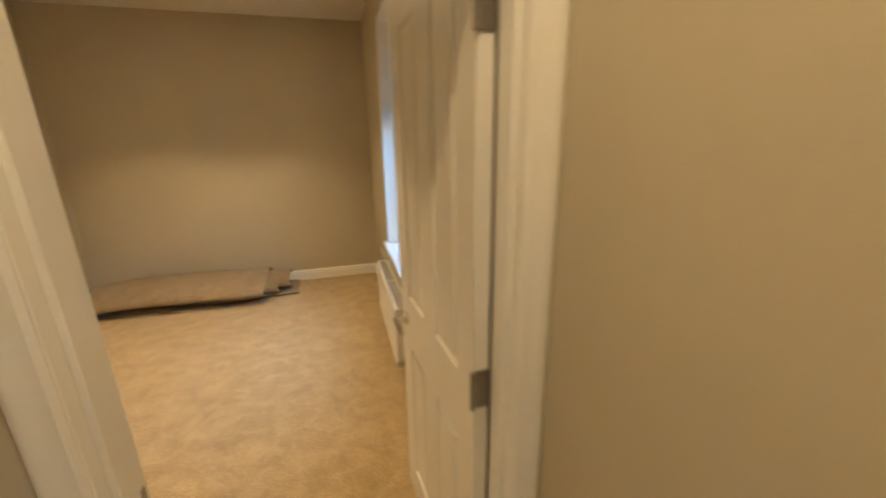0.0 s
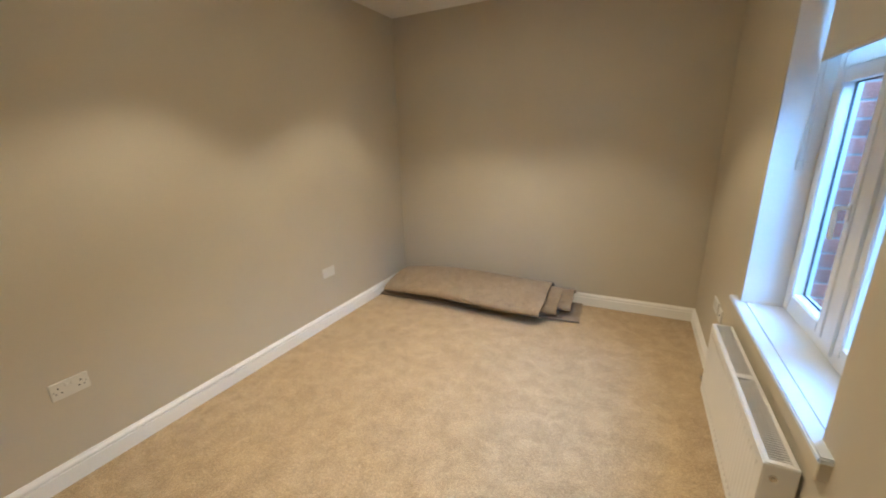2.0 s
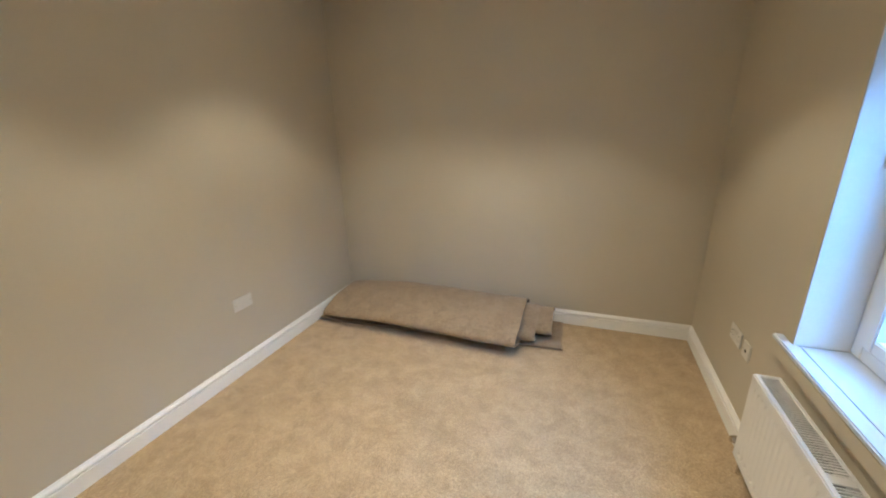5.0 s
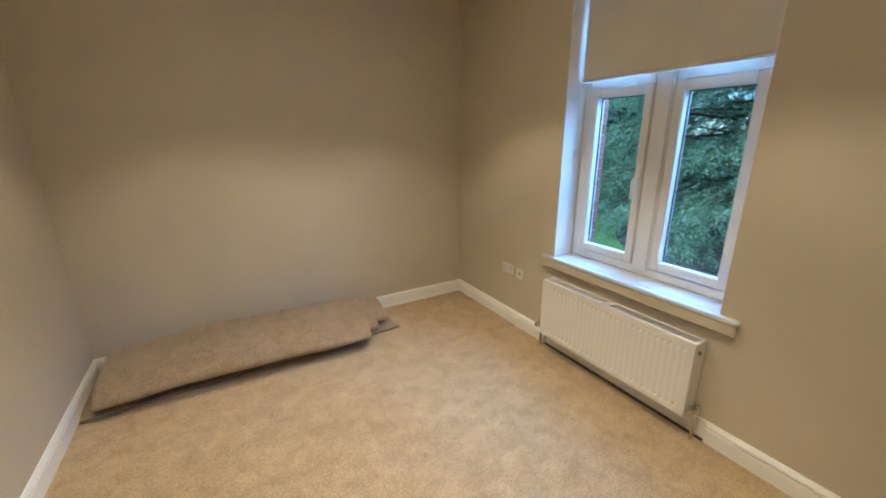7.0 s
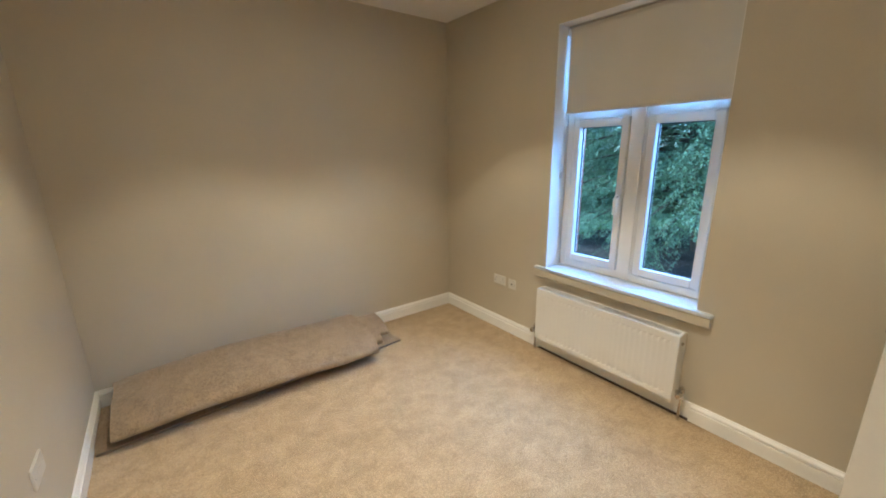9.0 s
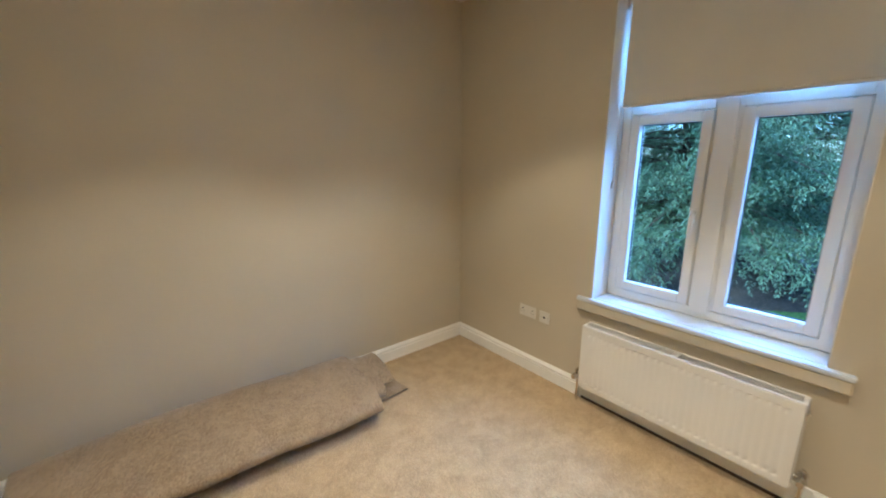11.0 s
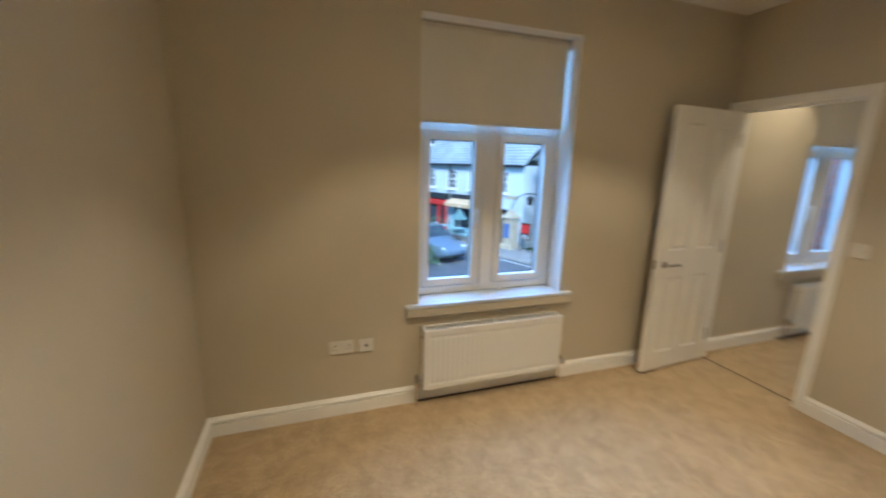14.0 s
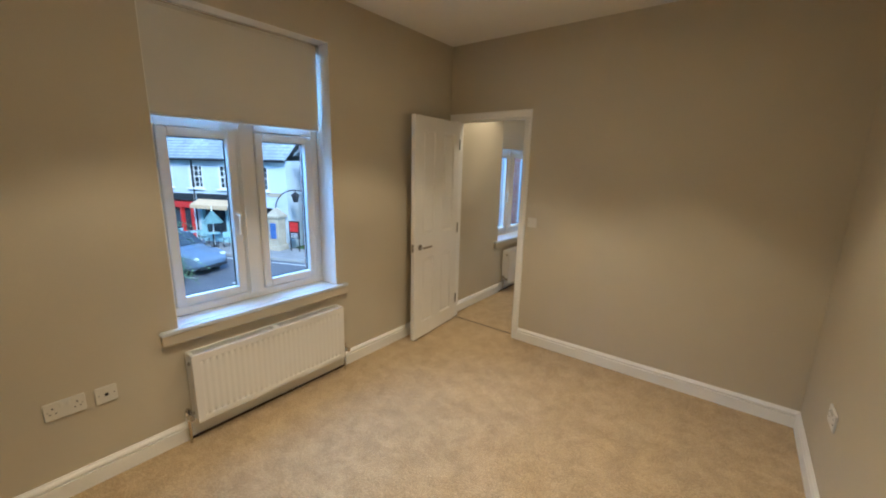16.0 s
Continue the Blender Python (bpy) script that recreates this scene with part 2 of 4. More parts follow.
def tube(bm, pts, r, seg=10):
    """A bent round bar through points."""
    for a, b in zip(pts, pts[1:]):
        rod(bm, a, b, r, seg=seg)
    for p in pts[1:-1]:
        bmesh.ops.create_uvsphere(bm, u_segments=seg, v_segments=6, radius=r, matrix=Matrix.Translation(p))
    return bm


def sweep(profile, a, b, up=(0, 0, 1), side=None):
    """Extrudes a closed 2D profile (out, up) from a to b; side is the outward direction."""
    bm = bmesh.new()
    a, b, up, side = Vector(a), Vector(b), Vector(up), Vector(side)
    ra = [bm.verts.new(a + side * p + up * q) for p, q in profile]
    rb = [bm.verts.new(b + side * p + up * q) for p, q in profile]
    k = len(profile)
    for i in range(k):
        bm.faces.new((ra[i], ra[(i + 1) % k], rb[(i + 1) % k], rb[i]))
    bm.faces.new(ra[::-1]), bm.faces.new(rb)
    bmesh.ops.recalc_face_normals(bm, faces=bm.faces)
    return bm


def mesh_from(bm, name, mat, smooth=False):
    me = bpy.data.meshes.new(name)
    bmesh.ops.recalc_face_normals(bm, faces=bm.faces)
    bm.to_mesh(me)
    bm.free()
    for m in mat if isinstance(mat, (list, tuple)) else (mat,):
        me.materials.append(m)
    if smooth:
        me.shade_smooth()
        me.set_sharp_from_angle(angle=radians(35))
    return me


def part(name, bm, mat, parent, label="", smooth=True):
    ob = new(name, mesh_from(bm, name, mat, smooth))
    ob.parent = parent
    if label:
        ob["label"] = label
    return ob


def thing(name, m, label, category, group="", kind=""):
    """An Empty at a thing's base; its parts are built in its own coordinates."""
    ob = new(name)
    ob.empty_display_size = 0.1
    ob.matrix_world = m
    return tagged(ob, label, category, group, kind)


def solid(name, bm, mat, label, category, kind="structure", smooth=False, m=None):
    ob = new(name, mesh_from(bm, name, mat, smooth))
    if m is not None:
        ob.matrix_world = m
    return tagged(ob, label, category, kind=kind)


# ---- the room ----
EW = -0.02                             # inner face of the east wall
FZ = -0.012                            # top of the carpet
W, S, SO = -2.87, -3.70, -3.82        # west wall, south wall, hall face of the south wall
WIN = (-2.295, -1.235)                # room window, south and north reveal
HWIN = (-5.80, -4.74)                 # hall window
WB, WT = 0.64, 2.375                  # window opening, bottom and top
IN, OUT = 0.24, 0.38                  # inner and outer face of the brick skin
HS, HW = -6.60, -1.25                 # hall's south and west walls
DX0, DX1, DH = -0.812, -0.085, 2.005  # door opening


def wall_with_openings(x0, x1, y0, y1, z0, z1, openings):
    bm = bmesh.new()
    cuts = sorted(openings)
    y = y0
    for a, b in cuts:
        box(bm, (x0, y, z0), (x1, a, z1))
        box(bm, (x0, a, z0), (x1, b, WB))
        box(bm, (x0, a, WT), (x1, b, z1))
        y = b
    box(bm, (x0, y, z0), (x1, y1, z1))
    return bm


solid("wall_east", wall_with_openings(EW, IN, HS - 0.12, 0.0, -0.2, H, [HWIN, WIN]), PAINT, "warm beige painted wall with a window opening", "wall")
solid("wall_north", boxes(((W - 0.12, 0, -0.2), (IN, 0.15, H))), PAINT, "plain warm beige painted wall", "wall")
solid("wall_west", boxes(((W - 0.12, SO, -0.2), (W, 0, H))), PAINT, "plain warm beige painted wall", "wall")
solid("wall_south", boxes(((W, SO, -0.2), (DX0 - 0.02, S, H)), ((DX0 - 0.02, SO, DH + 0.02), (DX1 + 0.02, S, H)), ((DX1 + 0.02, SO, -0.2), (0, S, H))), PAINT,
      "warm beige painted wall with a doorway", "wall")
solid("wall_hall_west", boxes(((HW - 0.12, HS, -0.2), (HW, SO, H))), PAINT, "beige painted landing wall", "wall")
solid("wall_hall_south", boxes(((HW - 0.12, HS - 0.12, -0.2), (0, HS, H))), PAINT, "beige painted landing wall", "wall")
solid("ceiling", boxes(((W - 0.12, HS - 0.12, H), (IN, 0.15, H + 0.15))), CEIL, "smooth white painted ceiling", "ceiling")
solid("floor", boxes(((W, S, -0.2), (0, 0, FZ)), ((DX0 - 0.02, S - 0.055, -0.2), (DX1 + 0.02, S, FZ))), CARPET, "beige cut pile carpet with brushed patches", "carpet floor")
solid("floor_hall", boxes(((HW, HS, -0.2), (0, SO, FZ)), ((DX0 - 0.02, SO, -0.2), (DX1 + 0.02, S - 0.068, FZ))), CARPET, "beige cut pile carpet on the landing", "carpet floor")
solid("threshold_trim", boxes(((DX0, S - 0.068, -0.19), (DX1, S - 0.055, FZ + 0.0015))), DARK, "dark seam between two carpets in the doorway", "threshold")

# skirting: a moulded board
SK = [(0, 0), (0.018, 0), (0.018, 0.078), (0.0165, 0.0790), (0.0095, 0.0795), (0.0095, 0.0848), (0.0165, 0.0858), (0.0175, 0.090), (0.0170, 0.096), (0.0145, 0.102), (0.0105, 0.107), (0.0075, 0.111), (0.006, 0.117), (0, 0.117)]
n_board = 0
for a, b, side in (((W, 0, 0), (0, 0, 0), (0, -1, 0)), ((W, S, 0), (W, 0, 0), (1, 0, 0)), ((W, S, 0), (DX0 - 0.066, S, 0), (0, 1, 0)),
                   ((EW, -1.225, 0), (EW, 0, 0), (-1, 0, 0)), ((EW, S, 0), (EW, -2.345, 0), (-1, 0, 0)),
                   ((EW, -4.80, 0), (EW, SO, 0), (-1, 0, 0)), ((EW, HS, 0), (EW, -5.75, 0), (-1, 0, 0)), ((HW, HS, 0), (HW, SO, 0), (1, 0, 0)), ((HW, SO, 0), (DX0 - 0.066, SO, 0), (0, -1, 0)),
                   ((HW, HS, 0), (0, HS, 0), (0, 1, 0))):
    n_board += 1
    solid("baseboard_%d" % n_board, sweep(SK, (a[0], a[1], FZ), (b[0], b[1], FZ), side=side), TRIM, "white moulded skirting board along the carpet", "skirting board")
for y0, y1 in ((-2.345, -1.225), (-5.75, -4.80)):
    n_board += 1
    solid("baseboard_%d" % n_board, boxes(((EW - 0.014, y0, 0.001), (EW, y1, 0.105)), bevel=0.002), TRIM, "plain flat board behind the radiator", "skirting board")
    # solid dark strip stands in for the shadow gap at the carpet
    solid("trim_gap_shade_%d" % n_board, boxes(((EW - 0.020, y0 + 0.002, FZ - 0.004), (EW - 0.001, y1 - 0.002, 0.0005))), GAP_SHADE, "dark strip painted as the shaded gap between carpet and board", "floor joint")

# door casing
AR = [(0, 0), (0.062, 0), (0.062, 0.010), (0.057, 0.015), (0.046, 0.017), (0.036, 0.014), (0.030, 0.012), (0.016, 0.010), (0.008, 0.011), (0.0, 0.006)]


def casing(name, y, ny):
    t = thing(name, pose(0, y, 0), "white moulded architrave round the doorway", "door casing", kind="structure")
    part("upright", sweep(AR, (DX0 - 0.002, 0, FZ), (DX0 - 0.002, 0, DH + 0.002), up=(0, ny, 0), side=(-1, 0, 0)), TRIM, t)
    part("upright", sweep(AR, (DX1 + 0.002, 0, FZ), (DX1 + 0.002, 0, DH + 0.002), up=(0, ny, 0), side=(1, 0, 0)), TRIM, t)
    part("head", sweep(AR, (DX0 - 0.064, 0, DH + 0.002), (DX1 + 0.064, 0, DH + 0.002), up=(0, ny, 0), side=(0, 0, 1)), TRIM, t)


casing("trim_door_room", S, 1)
casing("trim_door_hall", SO, -1)
lining = thing("door_lining", pose(0, 0, 0), "white painted door lining with stops", "door frame", kind="structure")
part("jamb", boxes(((DX0 - 0.02, SO, FZ), (DX0, S, DH + 0.02)), bevel=0.0015), TRIM, lining)
part("jamb", boxes(((DX1, SO, FZ), (DX1 + 0.02, S, DH + 0.02)), bevel=0.0015), TRIM, lining)
part("head", boxes(((DX0, SO, DH), (DX1, S, DH + 0.02)), bevel=0.0015), TRIM, lining)
part("stop", boxes(((DX0, SO + 0.03, FZ), (DX0 + 0.012, S - 0.04, DH - 0.012)), bevel=0.002), TRIM, lining)
part("stop", boxes(((DX1 - 0.012, SO + 0.03, FZ), (DX1, S - 0.04, DH - 0.012)), bevel=0.002), TRIM, lining)
part("stop", boxes(((DX0, SO + 0.03, DH - 0.012), (DX1, S - 0.04, DH)), bevel=0.002), TRIM, lining)
part("strike_plate", boxes(((DX0 + 0.0005, S - 0.034, 0.845), (DX0 + 0.002, S - 0.008, 0.91))), NICKEL, lining, "metal strike plate")


def panel_door(m):
    """A four-panel moulded door, hinge edge at x 0, leaf along +x, thickness along y."""
    LW, LH, T = 0.705, 1.985, 0.038
    d = thing("door_1", m, "white moulded four-panel door standing open", "door", kind="structure")
    bm = bmesh.new()
    xs = [(0.10, 0.285), (0.405, 0.59)]
    zs = [(0.146, 0.756), (0.965, 1.875)]
    st, inner = [0, xs[0][0], xs[0][1], xs[1][0], xs[1][1], LW], [0, zs[0][0], zs[0][1], zs[1][0], zs[1][1], LH]
    for side, y, yy in ((1, T / 2, 1), (-1, -T / 2, -1)):
        for i in range(5):
            for j in range(5):
                a, b, c, e = st[i], st[i + 1], inner[j], inner[j + 1]
                if i in (1, 3) and j in (1, 3):
                    rings = [(0, 0), (0.010, -0.008), (0.020, -0.009), (0.034, -0.002), (0.048, -0.0015)]
                    prev = None
                    for off, dep in rings:
                        q = [bm.verts.new((px, y + yy * dep, pz)) for px, pz in ((a + off, c + off), (b - off, c + off), (b - off, e - off), (a + off, e - off))]
                        if prev:
                            for k in range(4):
                                bm.faces.new((prev[k], prev[(k + 1) % 4], q[(k + 1) % 4], q[k]))
                        prev = q
                    bm.faces.new(prev)
                else:
                    bm.faces.new([bm.verts.new(p) for p in ((a, y, c), (b, y, c), (b, y, e), (a, y, e))])
    for p in (((0, -T / 2, 0), (0, T / 2, 0), (0, T / 2, LH), (0, -T / 2, LH)), ((LW, -T / 2, 0), (LW, T / 2, 0), (LW, T / 2, LH), (LW, -T / 2, LH)),
              ((0, -T / 2, LH), (LW, -T / 2, LH), (LW, T / 2, LH), (0, T / 2, LH)), ((0, -T / 2, 0), (LW, -T / 2, 0), (LW, T / 2, 0), (0, T / 2, 0))):
        bm.faces.new([bm.verts.new(q) for q in p])
    bmesh.ops.remove_doubles(bm, verts=bm.verts, dist=0.0003)
    part("leaf", bm, DOORP, d, smooth=False)
    for sgn in (1, -1):
        y = sgn * T / 2
        h = part("handle", tube(rods(((0.63, y, 0.865), (0.63, y + sgn * 0.009, 0.865), 0.026), seg=24), [(0.63, y + sgn * 0.008, 0.865), (0.63, y + sgn * 0.048, 0.865), (0.515, y + sgn * 0.05, 0.865)], 0.0095), CHROME, d, "chrome lever handle")
    part("latch", boxes(((LW, -0.012, 0.83), (LW + 0.0015, 0.012, 0.90)), ((LW + 0.0015, -0.006, 0.855), (LW + 0.009, 0.006, 0.875))), NICKEL, d, "metal latch plate")
    for z in (0.22, 0.97, 1.78):
        part("hinge", rod(boxes(((-0.0015, -T / 2, z - 0.05), (0.0005, T / 2, z + 0.05)), ((-0.003, T / 2 - 0.034, z - 0.05), (-0.0016, T / 2, z + 0.05))), (-0.004, T / 2 + 0.004, z - 0.05), (-0.004, T / 2 + 0.004, z + 0.05), 0.006), NICKEL, d, "dark nickel butt hinge")
    return d


panel_door(pose(DX1 - 0.006, S + 0.004, 0.006, 0, 0, 94.5) @ pose(0, 0.019, 0))


def window_unit(name, top, label):
    """Casement window in a reveal: origin at the north inside corner of the opening at z 0, opening runs to -y."""
    wd = top[1] - top[0]
    w = thing(name, pose(0, top[1], 0), label, "window", kind="structure")
    f0, f1 = 0.150, 0.222                       # frame depth
    y0, y1, z0, z1 = -wd, 0.0, WB + 0.038, WT
    mid = -wd / 2
    zt = 1.775
    g = 0.002
    part("frame", boxes(((f0, y0 + g, z0), (f1, y0 + 0.058, z1 - g)), ((f0, y1 - 0.058, z0), (f1, y1 - g, z1 - g)), ((f0, y0 + 0.058, z0), (f1, y1 - 0.058, z0 + 0.055)), ((f0, y0 + 0.058, z1 - 0.06), (f1, y1 - 0.058, z1 - g)),
                        ((f0, mid - 0.058, z0 + 0.055), (f1, mid + 0.058, z1 - 0.06)), ((f0, y0 + 0.058, zt - 0.012), (f1, mid - 0.058, zt + 0.055)), ((f0, mid + 0.058, zt - 0.012), (f1, y1 - 0.058, zt + 0.055)), bevel=0.004, seg=2), UPVC, w)
    part("mullion_cover", boxes(((f0 - 0.012, mid - 0.045, z0 + 0.03), (f0, mid + 0.045, z1 - 0.06)), bevel=0.005, seg=2), UPVC, w)
    for a, b, hinge in ((mid + 0.058, y1 - 0.058, 1), (y0 + 0.058, mid - 0.058, -1)):
        for c, e, low in ((z0 + 0.055, zt - 0.012, True), (zt + 0.055, z1 - 0.06, False)):
            s, x0, x1 = 0.052, f0 - 0.010, f1 - 0.012
            sash = part("sash", boxes(((x0, a + g, c + g), (x1, a + s, e - g)), ((x0, b - s, c + g), (x1, b - g, e - g)), ((x0, a + s, c + g), (x1, b - s, c + s)), ((x0, a + s, e - s), (x1, b - s, e - g)), bevel=0.005, seg=2), UPVC, w)
            k = s - 0.004
            part("gasket", boxes(((0.182, a + s, c + s), (0.190, a + s + 0.005, e - s)), ((0.182, b - s - 0.005, c + s), (0.190, b - s, e - s)), ((0.182, a + s, c + s), (0.190, b - s, c + s + 0.005)), ((0.182, a + s, e - s - 0.005), (0.190, b - s, e - s))), GASKET, sash)
            pane = part("pane", boxes(((0.184, a + k, c + k), (0.188, b - k, e - k))), GLASS, sash, "clear double glazing")
            pane.visible_shadow = False
            if low and hinge == 1:
                hy = a + 0.026
                part("handle", tube(boxes(((x0 - 0.007, hy - 0.012, 1.20), (x0, hy + 0.012, 1.27)), bevel=0.003), [(x0 - 0.005, hy, 1.25), (x0 - 0.034, hy, 1.25), (x0 - 0.040, hy + 0.004, 1.235), (x0 - 0.036, hy + 0.006, 1.13)], 0.0085), UPVC, sash, "white espagnolette handle")
    part("sill", boxes(((-0.054, y0 - 0.088, 0.655), (0, y1 + 0.088, 0.677)), ((-0.002, y0 + g, 0.655), (f1 + 0.02, y1 - g, 0.6765)), bevel=0.005, seg=2), BOARD, w, "white painted window board")
    part("sill_apron", boxes(((-0.049, y0 - 0.084, 0.598), (0, y1 + 0.084, 0.655)), bevel=0.003), PAINT, w, "beige painted apron")
    part("outer_cill", boxes(((f1 + 0.02, y0 + g, WB - 0.02), (OUT + 0.05, y1 - g, WB + 0.03)), bevel=0.006), STONE, w, "sandstone outer cill")
    return w


window_unit("window_1", WIN, "white upvc casement window with two tall panes")
window_unit("window_2", HWIN, "white upvc casement window on the landing")
for k, (a, b) in enumerate((WIN, HWIN)):
    # white plastered reveals
    r = boxes(((EW + 0.002, b - 0.003, WB + 0.036), (IN, b, WT)), ((EW + 0.002, a, WB + 0.036), (IN, a + 0.003, WT)), ((EW + 0.002, a + 0.003, WT - 0.003), (IN, b - 0.003, WT)))
    solid("trim_reveal_%d" % (k + 1), r, TRIM, "white painted window reveal", "window reveal")

# roller blind
bl = thing("roller_blind", pose(0.085, (WIN[0] + WIN[1]) / 2, WT - 0.004), "beige fabric roller blind lowered a third of the window", "blind")
hw = (WIN[1] - WIN[0]) / 2
bm = boxes(((-0.001, -hw + 0.028, -0.552), (0.001, hw - 0.028, -0.012)))
part("fabric", bm, BLIND, bl)
part("bottom_bar", boxes(((-0.005, -hw + 0.028, -0.566), (0.006, hw - 0.028, -0.55)), bevel=0.003), BLIND, bl)
part("tube", rods(((0.018, -hw + 0.025, -0.03), (0.018, hw - 0.025, -0.03), 0.02), seg=20), BLIND, bl)
part("cassette_rail", boxes(((-0.012, -hw + 0.012, -0.012), (0.045, hw - 0.012, 0)), bevel=0.002), CHROME, bl, "grey metal head rail")
for s_ in (-1, 1):
    part("bracket", boxes(((-0.008, s_ * (hw - 0.014) - 0.005, -0.058), (0.04, s_ * (hw - 0.014) + 0.005, -0.012)), bevel=0.002), PLASTIC, bl)
part("chain", tube(bmesh.new(), [(0.004, hw - 0.02, -0.04), (0.002, hw - 0.018, -0.5), (0.0, hw - 0.012, -0.98), (0.008, hw - 0.010, -1.0), (0.016, hw - 0.014, -0.97), (0.018, hw - 0.02, -0.5), (0.018, hw - 0.02, -0.04)], 0.0014, 6), PLASTIC, bl, "white bead chain")
part("chain_cleat", boxes(((-0.006, hw - 0.012, -1.02), (0.02, hw - 0.004, -0.975)), bevel=0.003), PLASTIC, bl)

copy_thing(bl, pose(0.085, (HWIN[0] + HWIN[1]) / 2, WT - 0.004))


def radiator(m, ln, label):
    """A steel panel radiator: x out of the wall is -x, runs along -y from the origin, z from the floor."""
    r = thing("radiator", m, label, "radiator")
    z0, z1, xf, xb = 0.122, 0.527, -0.125, -0.032

    def panel(name, x, face):
        bm = bmesh.new()
        pitch = 0.0340
        n = int((ln - 0.05) / pitch)
        off = (ln - n * pitch) / 2
        zs = [z0, z0 + 0.028, z0 + 0.037, z0 + 0.062, z1 - 0.068, z1 - 0.043, z1 - 0.034, z1]
        dips = [0, 0, 0.0055, 0.0016, 0.0016, 0.0055, 0, 0]
        ys = [0.0]
        for i in range(n):
            b = off + i * pitch
            ys += [b + 0.004, b + 0.0135, b + 0.0205, b + 0.030]
        ys.append(ln)
        grid = []
        for i, y in enumerate(ys):
            fl = i not in (0, len(ys) - 1) and (i - 1) % 4 in (1, 2)
            grid.append([bm.verts.new((x + (-face * dips[k] if fl else 0.0), -y, z)) for k, z in enumerate(zs)])
        for a, b in zip(grid, grid[1:]):
            for k in range(7):
                bm.faces.new((a[k], b[k], b[k + 1], a[k + 1]))
        back = [bm.verts.new((x - face * 0.011, -y, z)) for y, z in ((0, z0), (ln, z0), (ln, z1), (0, z1))]
        bm.faces.new(back)
        bm.faces.new((grid[0][0], grid[0][-1], back[3], back[0])), bm.faces.new((grid[-1][0], grid[-1][-1], back[2], back[1]))
        bm.faces.new([g[0] for g in grid] + [back[1], back[0]]), bm.faces.new([g[-1] for g in grid] + [back[2], back[3]])
        part(name, bm, ENAMEL, r, smooth=False)

    panel("front_panel", xf, -1)
    panel("rear_panel", xb, 1)
    bm = bmesh.new()
    for i in range(int(ln / 0.03)):
        y = -0.02 - i * 0.03
        box(bm, (xf + 0.014, y - 0.012, z0 + 0.03), (xb - 0.014, y - 0.010, z1 - 0.03))
    part("convector_fins", bm, NICKEL, r, "dull grey convector fins")
    for y in (0.001, -ln - 0.003):
        part("side_panel", boxes(((xf + 0.004, y - 0.0, z0 + 0.01), (xb - 0.002, y + 0.002, z1 + 0.002)), bevel=0.0008), ENAMEL, r)
    grille = part("top_grille", boxes(((xf + 0.003, -ln, z1), (xf + 0.018, 0, z1 + 0.006)), ((xb - 0.016, -ln, z1), (xb - 0.002, 0, z1 + 0.006)), ((xf + 0.018, -0.018, z1), (xb - 0.016, 0, z1 + 0.006)), ((xf + 0.018, -ln, z1), (xb - 0.016, -ln + 0.018, z1 + 0.006)),
                                ((xf + 0.018, -ln / 2 - 0.016, z1), (xb - 0.016, -ln / 2 + 0.016, z1 + 0.006)), bevel=0.0015), ENAMEL, r)
    slat = mesh_from(boxes(((xf + 0.018, -0.0020, z1), (xb - 0.016, 0.0020, z1 + 0.0045))), "slat", ENAMEL)
    y = -0.022
    while y > -ln + 0.02:
        if abs(y + ln / 2) > 0.018:
            s = new("slat", slat)
            s.location, s.parent = (0, y, 0), grille
        y -= 0.0120
    for y, sg in ((0.0, 1), (-ln, -1)):
        part("bleed_plug", rods(((xf + 0.03, y, z1 - 0.045), (xf + 0.03, y + sg * 0.010, z1 - 0.045), 0.011), ((xf + 0.03, y + sg * 0.010, z1 - 0.045), (xf + 0.03, y + sg * 0.014, z1 - 0.045), 0.006), seg=14), CHROME, r, "chrome bleed plug")
        vy = y + sg * 0.034
        v = part("valve", rods(((xf + 0.05, y, z0 + 0.045), (xf + 0.05, vy, z0 + 0.045), 0.010), ((xf + 0.05, vy, z0 + 0.018), (xf + 0.05, vy, z0 + 0.075), 0.017), ((xf + 0.05, vy, z0 + 0.045), (xf + 0.018, vy, z0 + 0.045), 0.015)), CHROME, r, "chrome angle valve")
        part("valve_cap", rods(((xf + 0.018, vy, z0 + 0.045), (xf - 0.006, vy, z0 + 0.045), 0.019, 0.015), seg=16), CHROME, v)
        part("spindle", rods(((xf + 0.05, vy, z0 + 0.075), (xf + 0.05, vy, z0 + 0.088), 0.009), seg=16), CHROME, v)
        part("pipe", rods(((xf + 0.05, vy, FZ), (xf + 0.05, vy, z0 + 0.02), 0.0085), seg=14), CHROME, r, "chrome pipe tail")
    for y in (-0.18, -ln + 0.18):
        part("wall_bracket", boxes(((xb - 0.001, y - 0.02, z0 + 0.02), (0, y + 0.02, z1 - 0.03))), ENAMEL, r)
    return r


radiator(pose(0, -1.25, 0), 1.02, "white fluted steel panel radiator below the window")
radiator(pose(0, -4.88, 0), 0.85, "white steel panel radiator on the landing")


